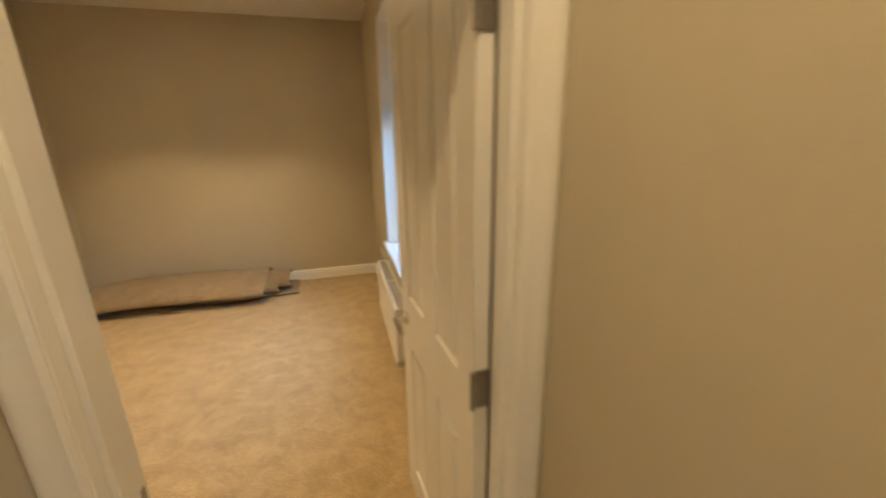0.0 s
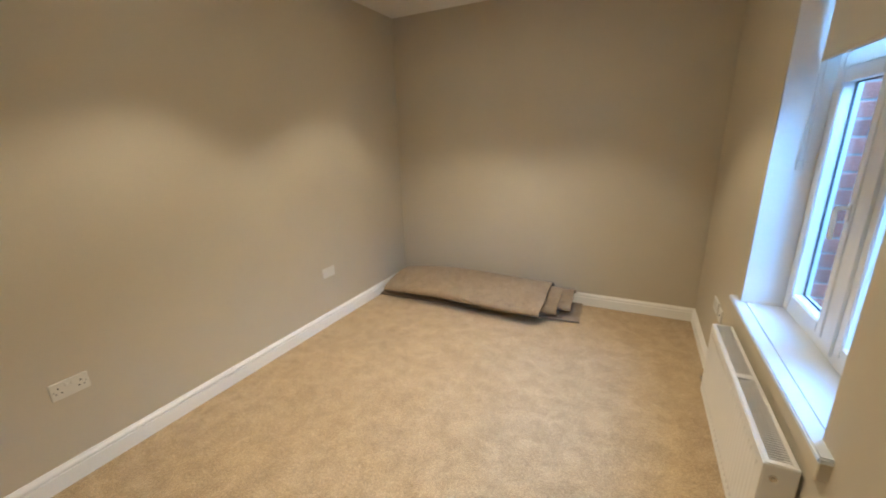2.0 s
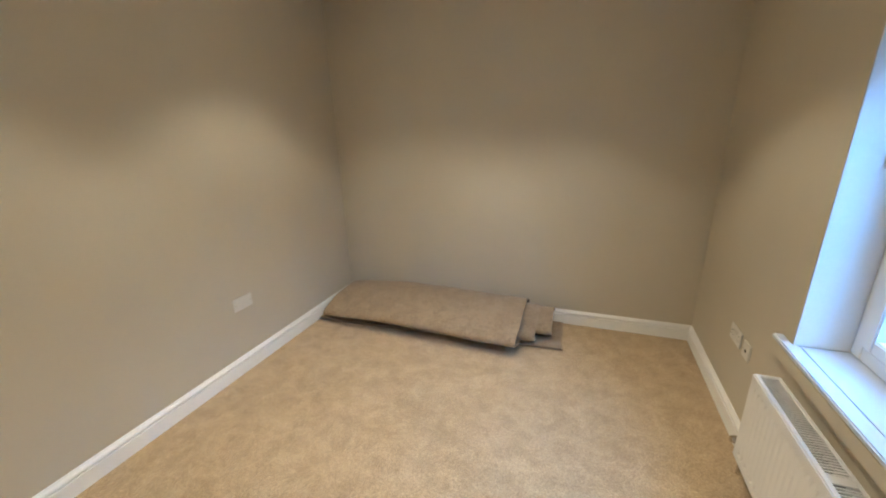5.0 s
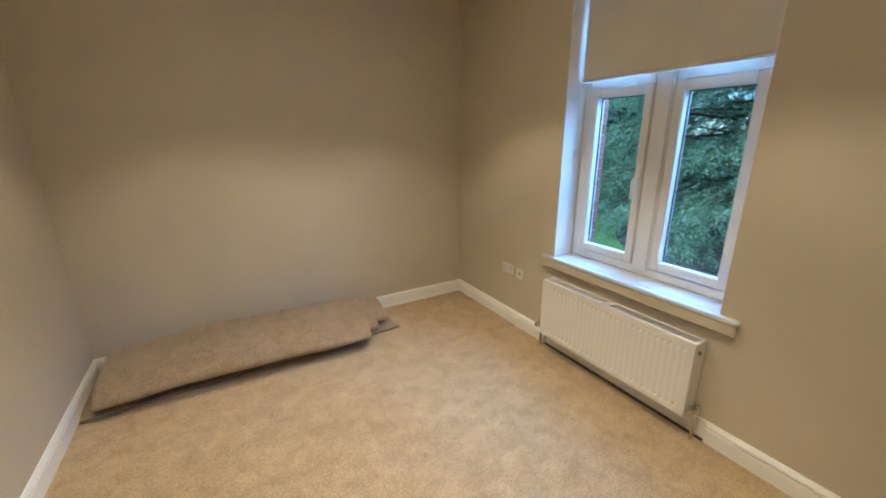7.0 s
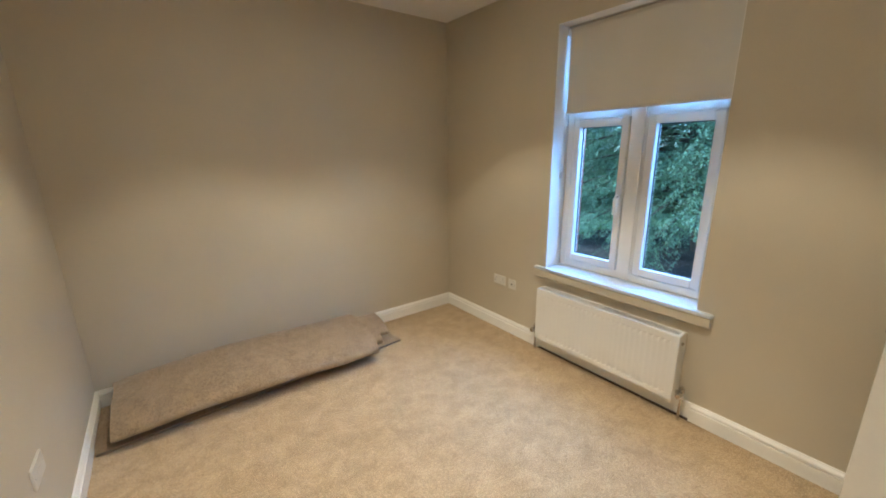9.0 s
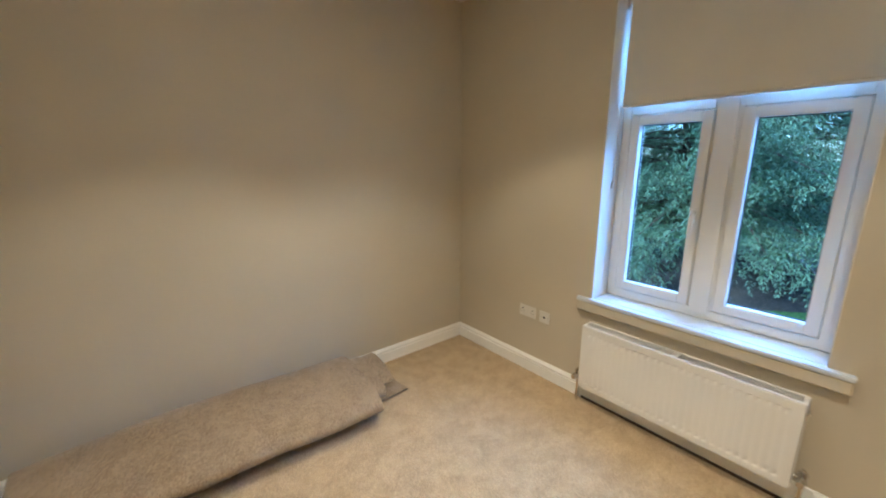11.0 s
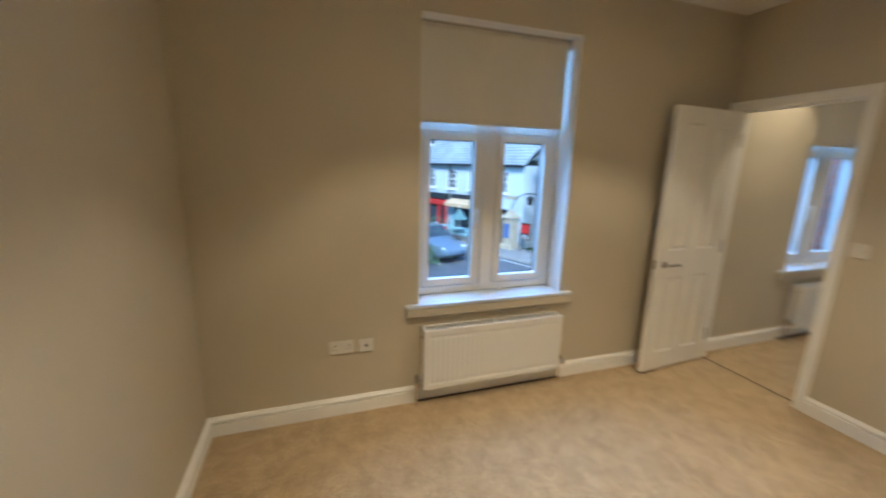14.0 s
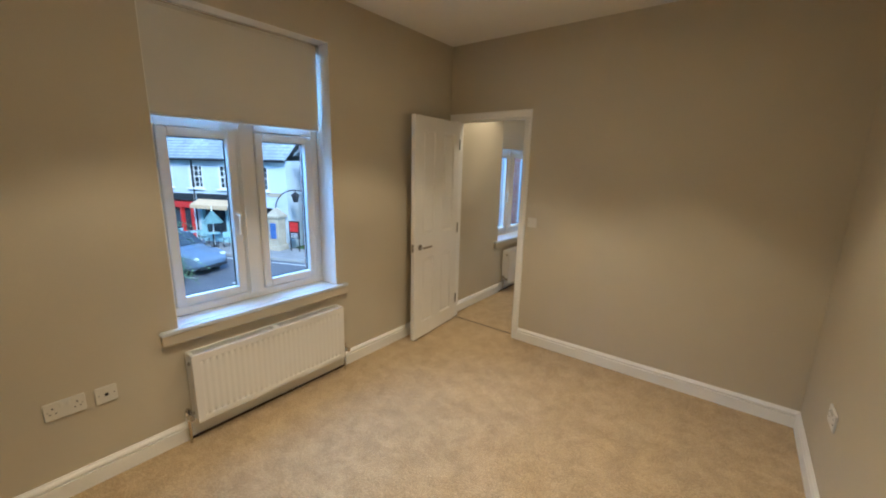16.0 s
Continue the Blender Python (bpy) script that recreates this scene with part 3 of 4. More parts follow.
def plate(m, width, kind_, label):
    """A wall plate facing +x, centred on the origin."""
    names = {"double": "double_socket", "single": "wall_plate", "switch": "light_switch", "aerial": "aerial_socket"}
    p = thing(names[kind_], m, label, "light switch" if kind_ == "switch" else "socket")
    hw_ = width / 2
    part("faceplate", boxes(((0, -hw_, -0.043), (0.0095, hw_, 0.043)), bevel=0.0035, seg=3), PLASTIC, p)
    if kind_ == "double":
        for s_ in (-1, 1):
            y = s_ * 0.042
            part("pin_holes", boxes(((0.0085, y - 0.003, 0.008), (0.0098, y + 0.003, 0.017)), ((0.0085, y - 0.013, -0.014), (0.0098, y - 0.007, -0.009)), ((0.0085, y + 0.007, -0.014), (0.0098, y + 0.013, -0.009))), DARK, p, "dark socket holes")
            part("rocker", boxes(((0.009, s_ * 0.012 - 0.006, 0.012), (0.0125, s_ * 0.012 + 0.006, 0.030)), bevel=0.0015), PLASTIC, p)
    elif kind_ == "switch":
        part("rocker", boxes(((0.009, -0.009, -0.014), (0.0125, 0.009, 0.014)), bevel=0.002), PLASTIC, p)
    elif kind_ == "aerial":
        part("aerial_port", rods(((0.009, 0, 0), (0.012, 0, 0), 0.008), seg=16), DARK, p, "dark round aerial port")
    else:
        part("module", boxes(((0.009, -0.02, -0.012), (0.011, 0.02, 0.012)), bevel=0.001), PLASTIC, p)
    for s_ in (-1, 1):
        part("screw", rods(((0.009, s_ * (hw_ - 0.013), 0), (0.0099, s_ * (hw_ - 0.013), 0), 0.003), seg=10), NICKEL, p)
    return p


plate(pose(EW, -0.752, 0.445, 0, 0, 180), 0.146, "double", "white double power socket on the beige wall")
plate(pose(EW, -0.900, 0.441, 0, 0, 180), 0.086, "aerial", "white aerial socket beside the power socket")
plate(pose(W, -1.235, 0.458), 0.146, "single", "white double-width wall plate above the skirting")
plate(pose(W, -2.978, 0.462), 0.146, "double", "white double power socket with rocker switches")
plate(pose(-0.945, S, 1.115, 0, 0, 90), 0.086, "switch", "white light switch beside the doorway")

# recessed downlights
for lx, ly in LAMPS:
    d = thing("recessed_downlight", pose(lx, ly, H), "white recessed ceiling downlight, lit warm", "downlight", "ceiling downlights")
    bm = bmesh.new()
    prof = [(0.030, 0.0), (0.044, 0.0), (0.044, -0.003), (0.040, -0.005), (0.032, -0.004), (0.030, 0.0)]
    ring = [[bm.verts.new((r_ * math.cos(a), r_ * math.sin(a), z)) for r_, z in prof[:-1]] for a in [i * math.tau / 32 for i in range(32)]]
    for i in range(32):
        for k in range(5):
            bm.faces.new((ring[i][k], ring[(i + 1) % 32][k], ring[(i + 1) % 32][(k + 1) % 5], ring[i][(k + 1) % 5]))
    part("bezel", bm, PLASTIC, d)
    part("lens", rods(((0, 0, -0.0012), (0, 0, -0.0002), 0.030), seg=24), LENS, d, "glowing warm lens", smooth=False)


def carpet_offcut():
    """A folded length of carpet lying along the wall: a base flap with three nested folds on it."""
    t = thing("carpet_offcut", pose(-1.9, -0.32, FZ), "folded beige carpet offcut lying on the floor against the wall", "carpet offcut")

    def sheet(name, prof, x0, x1, thick, lump, seed, skew=0.0, flare=0.045):
        bm = bmesh.new()
        nx = 46
        k = len(prof)
        outer, inner = [], []
        for i in range(nx + 1):
            f = i / nx
            x = x0 + (x1 - x0) * f
            ro, ri = [], []
            for j in range(k):
                y, z = prof[j]
                a, b = prof[max(j - 1, 0)], prof[min(j + 1, k - 1)]
                nrm = Vector((0, -(b[1] - a[1]), b[0] - a[0])).normalized()
                w = noise.noise(Vector((x * 2.2, y * 3.5 + seed, z * 3 + seed))) * lump + noise.noise(Vector((x * 9, y * 9, seed + z * 8))) * lump * 0.25
                sag = (1 + 0.07 * math.sin(f * 3.1 + seed)) * (0.74 + 0.26 * min(1.0, f / 0.4))
                edge = 0.012 * noise.noise(Vector((y * 6, seed, f * 0.5))) * (1 if i in (0, nx) else 0)
                p = Vector((x + skew * (y + 0.3) + edge, y - flare * f * max(0, -(y - 0.05)) / 0.3, max(z * sag, 0.004))) + nrm * w
                p.z = max(p.z, 0.004 + thick)
                q = p - nrm * thick
                q.z = max(q.z, 0.003)
                ro.append(bm.verts.new(p)), ri.append(bm.verts.new(q))
            outer.append(ro), inner.append(ri)
        for i in range(nx):
            for j in range(k - 1):
                bm.faces.new((outer[i][j], outer[i + 1][j], outer[i + 1][j + 1], outer[i][j + 1]))
                fc = bm.faces.new((inner[i][j], inner[i][j + 1], inner[i + 1][j + 1], inner[i + 1][j]))
                fc.material_index = 1
            for j in (0, k - 1):
                bm.faces.new((outer[i][j], outer[i + 1][j], inner[i + 1][j], inner[i][j])).material_index = 1
        for i in (0, nx):
            for j in range(k - 1):
                bm.faces.new((outer[i][j], outer[i][j + 1], inner[i][j + 1], inner[i][j])).material_index = 1
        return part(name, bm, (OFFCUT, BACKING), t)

    def fold(w, h, lift, dy=0.0, n=30):
        """A flattened loop open at the back: lower lip, front nose, long slope up to a crest, down at the back."""
        pts = []
        for i in range(n):
            a = -2.0 + (i / (n - 1)) * 5.0
            c, s_ = math.cos(a), math.sin(a)
            y = 0.01 - w * (abs(c) ** 0.85) * math.copysign(1, c)
            lean = 0.66 + 0.34 * min(1.0, (y + w) / (1.5 * w))
            z = lift + h * (0.5 + 0.5 * (abs(s_) ** 0.9) * math.copysign(1, s_)) * lean
            pts.append((y + dy, z))
        return pts

    flat = [(-0.235 + 0.50 * i / 14, 0.024 + 0.005 * math.sin(i)) for i in range(15)]
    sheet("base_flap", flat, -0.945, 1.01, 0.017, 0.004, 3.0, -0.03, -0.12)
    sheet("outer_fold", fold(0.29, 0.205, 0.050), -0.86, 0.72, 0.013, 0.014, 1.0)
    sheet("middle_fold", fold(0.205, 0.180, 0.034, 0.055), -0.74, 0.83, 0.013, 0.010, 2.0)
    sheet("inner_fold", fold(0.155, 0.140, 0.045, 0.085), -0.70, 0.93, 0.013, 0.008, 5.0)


carpet_offcut()

# ---- outside: street and garden, one storey below ----
G = -3.0
ANG = 23.0
ux, uy = math.cos(radians(ANG)), math.sin(radians(ANG))
P0 = (16.5, -11.4)


def street(s, d=0.0, z=G, turn=0.0):
    """A pose along the facing row: s along the street, d towards the room."""
    return pose(P0[0] + ux * s - uy * d, P0[1] + uy * s + ux * d, z, 0, 0, ANG + turn)


solid("ground", boxes(((-600, -600, G - 0.6), (600, 600, G - 0.05))), GRASS, "mown green lawn", "ground")
solid("road", boxes(((-90, 2.2, -0.5), (90, 9.2, -0.02))), ASPHALT, "grey asphalt road", "road", m=street(0))
solid("pavement", boxes(((-90, 0, -0.5), (90, 2.05, 0.09))), PAVING, "grey paved footway before the shops", "pavement", m=street(0))
solid("kerb_far", boxes(((-90, 2.05, -0.5), (90, 2.2, 0.10)), bevel=0.02), KERB, "pale stone kerb", "kerb", m=street(0))
solid("kerb_near", boxes(((-90, 9.2, -0.5), (90, 9.35, 0.07)), bevel=0.02), KERB, "pale stone kerb along the lawn", "kerb", m=street(0))
bm = bmesh.new()
for i in range(-12, 14):
    box(bm, (i * 3.4, 5.65, -0.02), (i * 3.4 + 1.6, 5.77, -0.014))
box(bm, (-60, 2.55, -0.02), (60, 2.63, -0.014))
solid("road_markings", bm, ROADPAINT, "worn white road markings", "road marking", m=street(0))

# brick skin of this house
solid("wall_outer_brick", wall_with_openings(IN, OUT, HS - 0.12, 6.0, G, 5.0, [HWIN, (WIN[0], WIN[1])]), MORTAR, "red brick outer wall", "brick wall")
skin = bpy.data.objects["wall_outer_brick"]
half = mesh_from(boxes(((0, -0.004, 0), (OUT - IN + 0.006, 0.006, 0.065)), bevel=0.003), "brick", BRICK)
for yy, sg in ((WIN[1], 1), (WIN[0], -1), (HWIN[0], -1), (HWIN[1], 1)):
    for i in range(23):
        br = new("brick", half)
        br.parent = skin
        br.matrix_basis = pose(IN + 0.0, yy - (0.0 if sg == 1 else 0), WB + 0.034 + i * 0.075, 0, 0, 0) @ Matrix.Diagonal((1, sg, 1, 1))
face = mesh_from(boxes(((0, 0, 0), (0.008, 0.215, 0.065)), bevel=0.003), "brick", BRICK)
for i in range(25):
    for j in range(3):
        for y0 in (WIN[1] + 0.008, WIN[0] - 0.80, HWIN[0] - 0.80):
            br = new("brick", face)
            br.parent = skin
            br.location = (OUT - 0.002, y0 + j * 0.225 + (0.11 if i % 2 else 0), WB + 0.034 + i * 0.075)
# projecting brick bay on the landing side
bay = solid("brick_bay", boxes(((OUT, HS - 2.2, G), (1.7, HS + 0.1, 4.5))), MORTAR, "projecting red brick bay of the house", "brick wall")
for i in range(30):
    for j in range(5):
        br = new("brick", face)
        br.parent = bay
        br.matrix_basis = pose(OUT + 0.03 + j * 0.225 + (0.11 if i % 2 else 0), HS + 0.098, 0.3 + i * 0.075, 0, 0, 90) @ pose(0, 0, 0, 0, 0, 0) @ Matrix.Diagonal((1, -1, 1, 1))


def sash_window(parent, x, z, w=0.95, h=1.25, bars=(3, 4)):
    """A white sash window in a facade facing +y, centred at x with its sill at z."""
    wn_ = part("window", boxes(((x - w / 2, -0.10, z), (x - w / 2 + 0.07, 0.005, z + h)), ((x + w / 2 - 0.07, -0.10, z), (x + w / 2, 0.005, z + h)), ((x - w / 2, -0.10, z + h - 0.07), (x + w / 2, 0.005, z + h)), ((x - w / 2, -0.10, z), (x + w / 2, 0.005, z + 0.07)),
                              ((x - w / 2, -0.09, z + h / 2 - 0.03), (x + w / 2, -0.01, z + h / 2 + 0.03))), SASH, parent, "white painted sash window", smooth=False)
    part("pane", boxes(((x - w / 2 + 0.06, -0.085, z + 0.06), (x + w / 2 - 0.06, -0.075, z + h - 0.06))), DARKGLASS, wn_, smooth=False)
    bm = bmesh.new()
    for i in range(1, bars[0]):
        xx = x - w / 2 + w * i / bars[0]
        box(bm, (xx - 0.014, -0.075, z + 0.07), (xx + 0.014, -0.04, z + h - 0.07))
    for i in range(1, bars[1]):
        zz = z + h * i / bars[1]
        box(bm, (x - w / 2 + 0.07, -0.075, zz - 0.014), (x + w / 2 - 0.07, -0.04, zz + 0.014))
    part("glazing_bars", bm, SASH, wn_, smooth=False)
    part("sill", boxes(((x - w / 2 - 0.08, 0.0, z - 0.09), (x + w / 2 + 0.08, 0.12, z)), bevel=0.01), SASH, wn_, smooth=False)


def facade(bm, x0, x1, z1, holes, depth=6.0):
    """Front wall with real openings and the side and back walls behind it."""
    xs = sorted({x0, x1, *(v for h in holes for v in h[:2])})
    for a, b in zip(xs, xs[1:]):
        z = 0.0
        for h in sorted((h for h in holes if h[0] <= a and b <= h[1]), key=lambda q: q[2]):
            if h[2] > z:
                box(bm, (a, -0.3, z), (b, 0, h[2]))
            z = h[3]
        box(bm, (a, -0.3, z), (b, 0, z1))
    box(bm, (x0, -depth, 0), (x0 + 0.3, -0.3, z1))
    box(bm, (x1 - 0.3, -depth, 0), (x1, -0.3, z1))
    box(bm, (x0 + 0.3, -depth, 0), (x1 - 0.3, -depth + 0.3, z1))
    return bm


def slate_roof(name, parent, x0, x1, z, depth, rise, mat):
    """A pitched roof with courses of slate standing proud of one another."""
    n = 16
    bm = bmesh.new()
    for k, sy in ((0, 1), (1, -1)):
        for i in range(n):
            f0, f1 = i / n, (i + 1.12) / n
            ya, yb = (0.28 - f0 * (depth / 2 + 0.28), 0.28 - f1 * (depth / 2 + 0.28)) if k == 0 else (-depth - 0.2 + f0 * (depth / 2 + 0.2), -depth - 0.2 + f1 * (depth / 2 + 0.2))
            za, zb = z + rise * f0 + 0.03, z + rise * min(f1, 1.0)
            v = [bm.verts.new(p) for p in ((x0, ya, za), (x1, ya, za), (x1, yb, zb), (x0, yb, zb), (x0, ya, za - 0.05), (x1, ya, za - 0.05), (x1, yb, zb - 0.06), (x0, yb, zb - 0.06))]
            for q in ((0, 1, 2, 3), (7, 6, 5, 4), (0, 4, 5, 1), (3, 2, 6, 7), (0, 3, 7, 4), (1, 5, 6, 2)):
                bm.faces.new([v[w_] for w_ in q])
    return part(name, bm, mat, parent, "grey slate pitched roof", smooth=False)


def gutter_and_pipe(parent, x0, x1, z, px):
    part("gutter", boxes(((x0, 0.2, z - 0.12), (x1, 0.34, z)), bevel=0.03), BLACKPAINT, parent, smooth=False)
    part("downpipe", rods(((px, 0.07, 0.0), (px, 0.07, z - 0.1), 0.045)), BLACKPAINT, parent)


def shopfront(parent, x0, x1, mat, label, door_left):
    z1 = 2.25
    fr = part("shopfront", boxes(((x0, -0.25, 0), (x1, 0.06, 0.55)), ((x0, -0.25, 0.55), (x0 + 0.16, 0.08, z1)), ((x1 - 0.16, -0.25, 0.55), (x1, 0.08, z1)), ((x0, -0.25, z1 - 0.34), (x1, 0.06, z1)),
                               (((x0 * 0.68 + x1 * 0.32) - 0.06, -0.25, 0.55), ((x0 * 0.68 + x1 * 0.32) + 0.06, 0.05, z1 - 0.12)), bevel=0.01), mat, parent, label, smooth=False)
    part("pane", boxes(((x0 + 0.1, -0.16, 0.5), (x1 - 0.1, -0.14, z1 - 0.1))), DARKGLASS, fr, smooth=False)
    a = x0 if door_left else x1 - 0.95
    part("door", boxes(((a + 0.16, -0.12, 0.05), (a + 0.26, 0.0, 2.1)), ((a + 0.8, -0.12, 0.05), (a + 0.9, 0.0, 2.1)), ((a + 0.26, -0.12, 0.05), (a + 0.8, 0.0, 0.7)), ((a + 0.26, -0.12, 2.0), (a + 0.8, 0.0, 2.1))), mat, fr, smooth=False)
    return fr


# red shop and the cafe share one white rendered terrace
terrace = thing("shop_terrace", street(0), "white rendered two-storey terrace with a slate roof and shops below", "building")
up = [7.65, 5.55, 3.55, 1.35]
holes = [(x - 0.475, x + 0.475, 3.05, 4.3) for x in up] + [(5.95, 8.7, 0.0, 2.3), (2.9, 5.45, 0.0, 2.3), (0.75, 1.85, 0.0, 2.15)]
part("wall", facade(bmesh.new(), -0.2, 9.0, 4.62, holes), RENDER, terrace, smooth=False)
slate_roof("roof", terrace, -0.35, 9.15, 4.6, 6.0, 2.7, SLATE)
gutter_and_pipe(terrace, -0.3, 9.1, 4.66, 5.7)
for x in up:
    sash_window(terrace, x, 3.05)
shopfront(terrace, 5.95, 8.7, REDPAINT, "red painted shopfront", False)
shopfront(terrace, 2.9, 5.45, TEAL, "pale blue painted cafe front", True)
part("fascia", boxes(((5.85, 0, 2.32), (8.8, 0.12, 2.72)), bevel=0.02), BLACKPAINT, terrace, "black shop fascia", smooth=False)
part("fascia", boxes(((2.8, 0, 2.32), (5.55, 0.12, 2.75)), bevel=0.02), BLACKPAINT, terrace, "dark cafe fascia", smooth=False)
part("porch_door", boxes(((0.75, -0.28, 0.0), (1.85, -0.2, 2.15))), BLACKPAINT, terrace, "dark recessed doorway", smooth=False)
part("floor_slab", boxes(((0.0, -5.7, 2.4), (8.7, -0.3, 2.6))), RENDER, terrace, smooth=False)
part("name_board", boxes(((0.15, 0.0, 2.75), (1.0, 0.03, 2.95))), STONE, terrace, "small plain name board", smooth=False)
for k, cx in enumerate((4.3, 8.3)):
    part("chimney", boxes(((cx - 0.35, -3.4, 6.6), (cx + 0.35, -2.6, 8.3)), ((cx - 0.42, -3.47, 8.1), (cx + 0.42, -2.53, 8.22)), bevel=0.01), BRICK, terrace, "red brick chimney stack", smooth=False)
aw = part("awning", sweep([(0.0, 0.0), (0.62, -0.26), (0.62, -0.46), (0.605, -0.46), (0.605, -0.27), (0.0, -0.02)], (2.95, 0.12, 2.46), (5.4, 0.12, 2.46), side=(0, 1, 0)), AWNING, terrace, "cream canvas awning", smooth=False)

# taller white gabled house
gable = thing("gabled_house", street(-6.2, 0.05), "tall white rendered house with a gable to the street", "building")
bm = facade(bmesh.new(), -4.4, 5.0, 5.0, [(-2.5, -1.5, 3.0, 4.3)], 7.0)
for yy in (-0.15, -6.85):
    v = [bm.verts.new(p) for p in ((-4.4, yy - 0.15, 5.0), (5.0, yy - 0.15, 5.0), (0.3, yy - 0.15, 8.2), (-4.4, yy + 0.15, 5.0), (5.0, yy + 0.15, 5.0), (0.3, yy + 0.15, 8.2))]
    for q in ((0, 1, 2), (5, 4, 3), (0, 3, 4, 1), (1, 4, 5, 2), (2, 5, 3, 0)):
        bm.faces.new([v[i] for i in q])
part("wall", bm, RENDER, gable, smooth=False)
bm = bmesh.new()
for sx, ex in ((-4.7, 0.3), (5.3, 0.3)):
    v = [bm.verts.new(p) for p in ((sx, 0.2, 4.85), (ex, 0.2, 8.3), (ex, -7.1, 8.3), (sx, -7.1, 4.85), (sx, 0.2, 4.97), (ex, 0.2, 8.42), (ex, -7.1, 8.42), (sx, -7.1, 4.97))]
    for q in ((0, 1, 2, 3), (7, 6, 5, 4), (0, 4, 5, 1), (1, 5, 6, 2), (2, 6, 7, 3), (3, 7, 4, 0)):
        bm.faces.new([v[i] for i in q])
part("roof", bm, SLATE, gable, "grey slate gable roof", smooth=False)
sash_window(gable, -2.0, 3.0, 1.0, 1.3)

# cream bay-fronted house further along
villa = thing("bay_fronted_house", street(9.6, -3.0), "tall cream stucco house with bay windows", "building")
vx = [1.6, 4.4, 7.6, 10.4]
part("wall", facade(bmesh.new(), 0, 12, 8.6, [(x - 0.5, x + 0.5, z, z + 1.7) for x in vx for z in (0.9, 3.5, 6.1)], 8.0), CREAM, villa, smooth=False)
slate_roof("roof", villa, -0.3, 12.3, 8.6, 8.0, 3.0, SLATE)
gutter_and_pipe(villa, -0.2, 12.2, 8.7, 6.0)
for z in (0.9, 3.5, 6.1):
    for x in vx:
        sash_window(villa, x, z, 1.0, 1.7, (2, 2))
    part("string_course", boxes(((0, 0, z + 2.05), (12, 0.14, z + 2.25)), bevel=0.02), CREAM, villa, smooth=False)
for bx in (3.0, 9.0):
    b_ = part("bay", boxes(((bx - 0.35, 0, 0), (bx + 0.35, 0.8, 6.0)), ((bx - 1.0, 0.0, 6.0), (bx + 1.0, 0.95, 6.2)), ((bx - 0.9, 0, 3.0), (bx + 0.9, 0.85, 3.3))), CREAM, villa, "cream projecting bay", smooth=False)
    for s_ in (-1, 1):
        part("pane", boxes(((bx + s_ * 0.37, 0.2, 0.9), (bx + s_ * 0.39, 0.75, 2.7)), ((bx + s_ * 0.37, 0.2, 3.6), (bx + s_ * 0.39, 0.75, 5.5))), DARKGLASS, b_, smooth=False)

far_house = thing("far_house", pose(46, 32, G, 0, 0, 120), "pale rendered house beyond the trees", "building")
part("wall", facade(bmesh.new(), -6, 6, 6.5, [(x - 0.5, x + 0.5, z, z + 1.4) for x in (-4, -1, 2, 4.6) for z in (1, 4)], 8), RENDER, far_house, smooth=False)
slate_roof("roof", far_house, -6.3, 6.3, 6.5, 8.0, 3.0, SLATE)
for x in (-4, -1, 2, 4.6):
    for z in (1, 4):
        sash_window(far_house, x, z, 1.0, 1.4, (2, 2))

# gateway: stone pier, iron overthrow with a lantern, sign board
pier = thing("gate_pier", street(0.15, 0.5), "sandstone gate pier with a blue plaque", "gate pier")
part("shaft", boxes(((-0.3, -0.3, 0), (0.3, 0.3, 1.75)), ((-0.38, -0.38, 0), (0.38, 0.38, 0.35)), bevel=0.02), STONE, pier, smooth=False)
bm = boxes(((-0.38, -0.38, 1.75), (0.38, 0.38, 1.9)), bevel=0.02)
bmesh.ops.create_cone(bm, cap_ends=True, segments=4, radius1=0.48, radius2=0.08, depth=0.35, matrix=pose(0, 0, 2.07, 0, 0, 45))
part("cap", bm, STONE, pier, "pyramidal stone cap", smooth=False)
part("plaque", boxes(((-0.18, 0.3, 0.7), (0.18, 0.33, 1.5)), bevel=0.02), PLAQUE, pier, "blue plaque", smooth=False)
over = thing("gateway_lantern", street(0.15, 0.5), "black iron overthrow arch carrying a lantern", "lantern")
arc = [(0.0 - 2.4 * (1 - math.cos(a)) / 2 * 2 * 0.5 - 0.0, 0, 2.2 + 1.0 * math.sin(a)) for a in [i * math.pi / 14 for i in range(15)]]
part("arch", tube(bmesh.new(), arc, 0.03, 8), IRON, over)
part("lantern", rods(((-1.2, 0, 2.6), (-1.2, 0, 2.95), 0.11, 0.2), ((-1.2, 0, 2.95), (-1.2, 0, 3.1), 0.22, 0.03), ((-1.2, 0, 3.05), (-1.2, 0, 3.2), 0.02), seg=6), IRON, over)
sign = thing("notice_board", street(-0.95, 0.6), "dark notice board with a red panel", "sign")
part("board", boxes(((-0.3, -0.03, 0.75), (0.3, 0.03, 1.65)), bevel=0.01), BLACKPAINT, sign, smooth=False)
part("red_panel", boxes(((-0.24, 0.03, 1.1), (0.24, 0.036, 1.58))), REDPAINT, sign, "red printed panel", smooth=False)
part("text_bars", boxes(*[((-0.2, 0.03, 0.82 + i * 0.08), (0.2 - 0.05 * (i % 2), 0.036, 0.85 + i * 0.08)) for i in range(3)]), SASH, sign, "unreadable white lines", smooth=False)
part("post", rods(((-0.25, 0, 0), (-0.25, 0, 0.75), 0.03), ((0.25, 0, 0), (0.25, 0, 0.75), 0.03)), IRON, sign)
gatew = thing("iron_gate", street(-1.9, 0.3), "black iron railing gate", "gate")
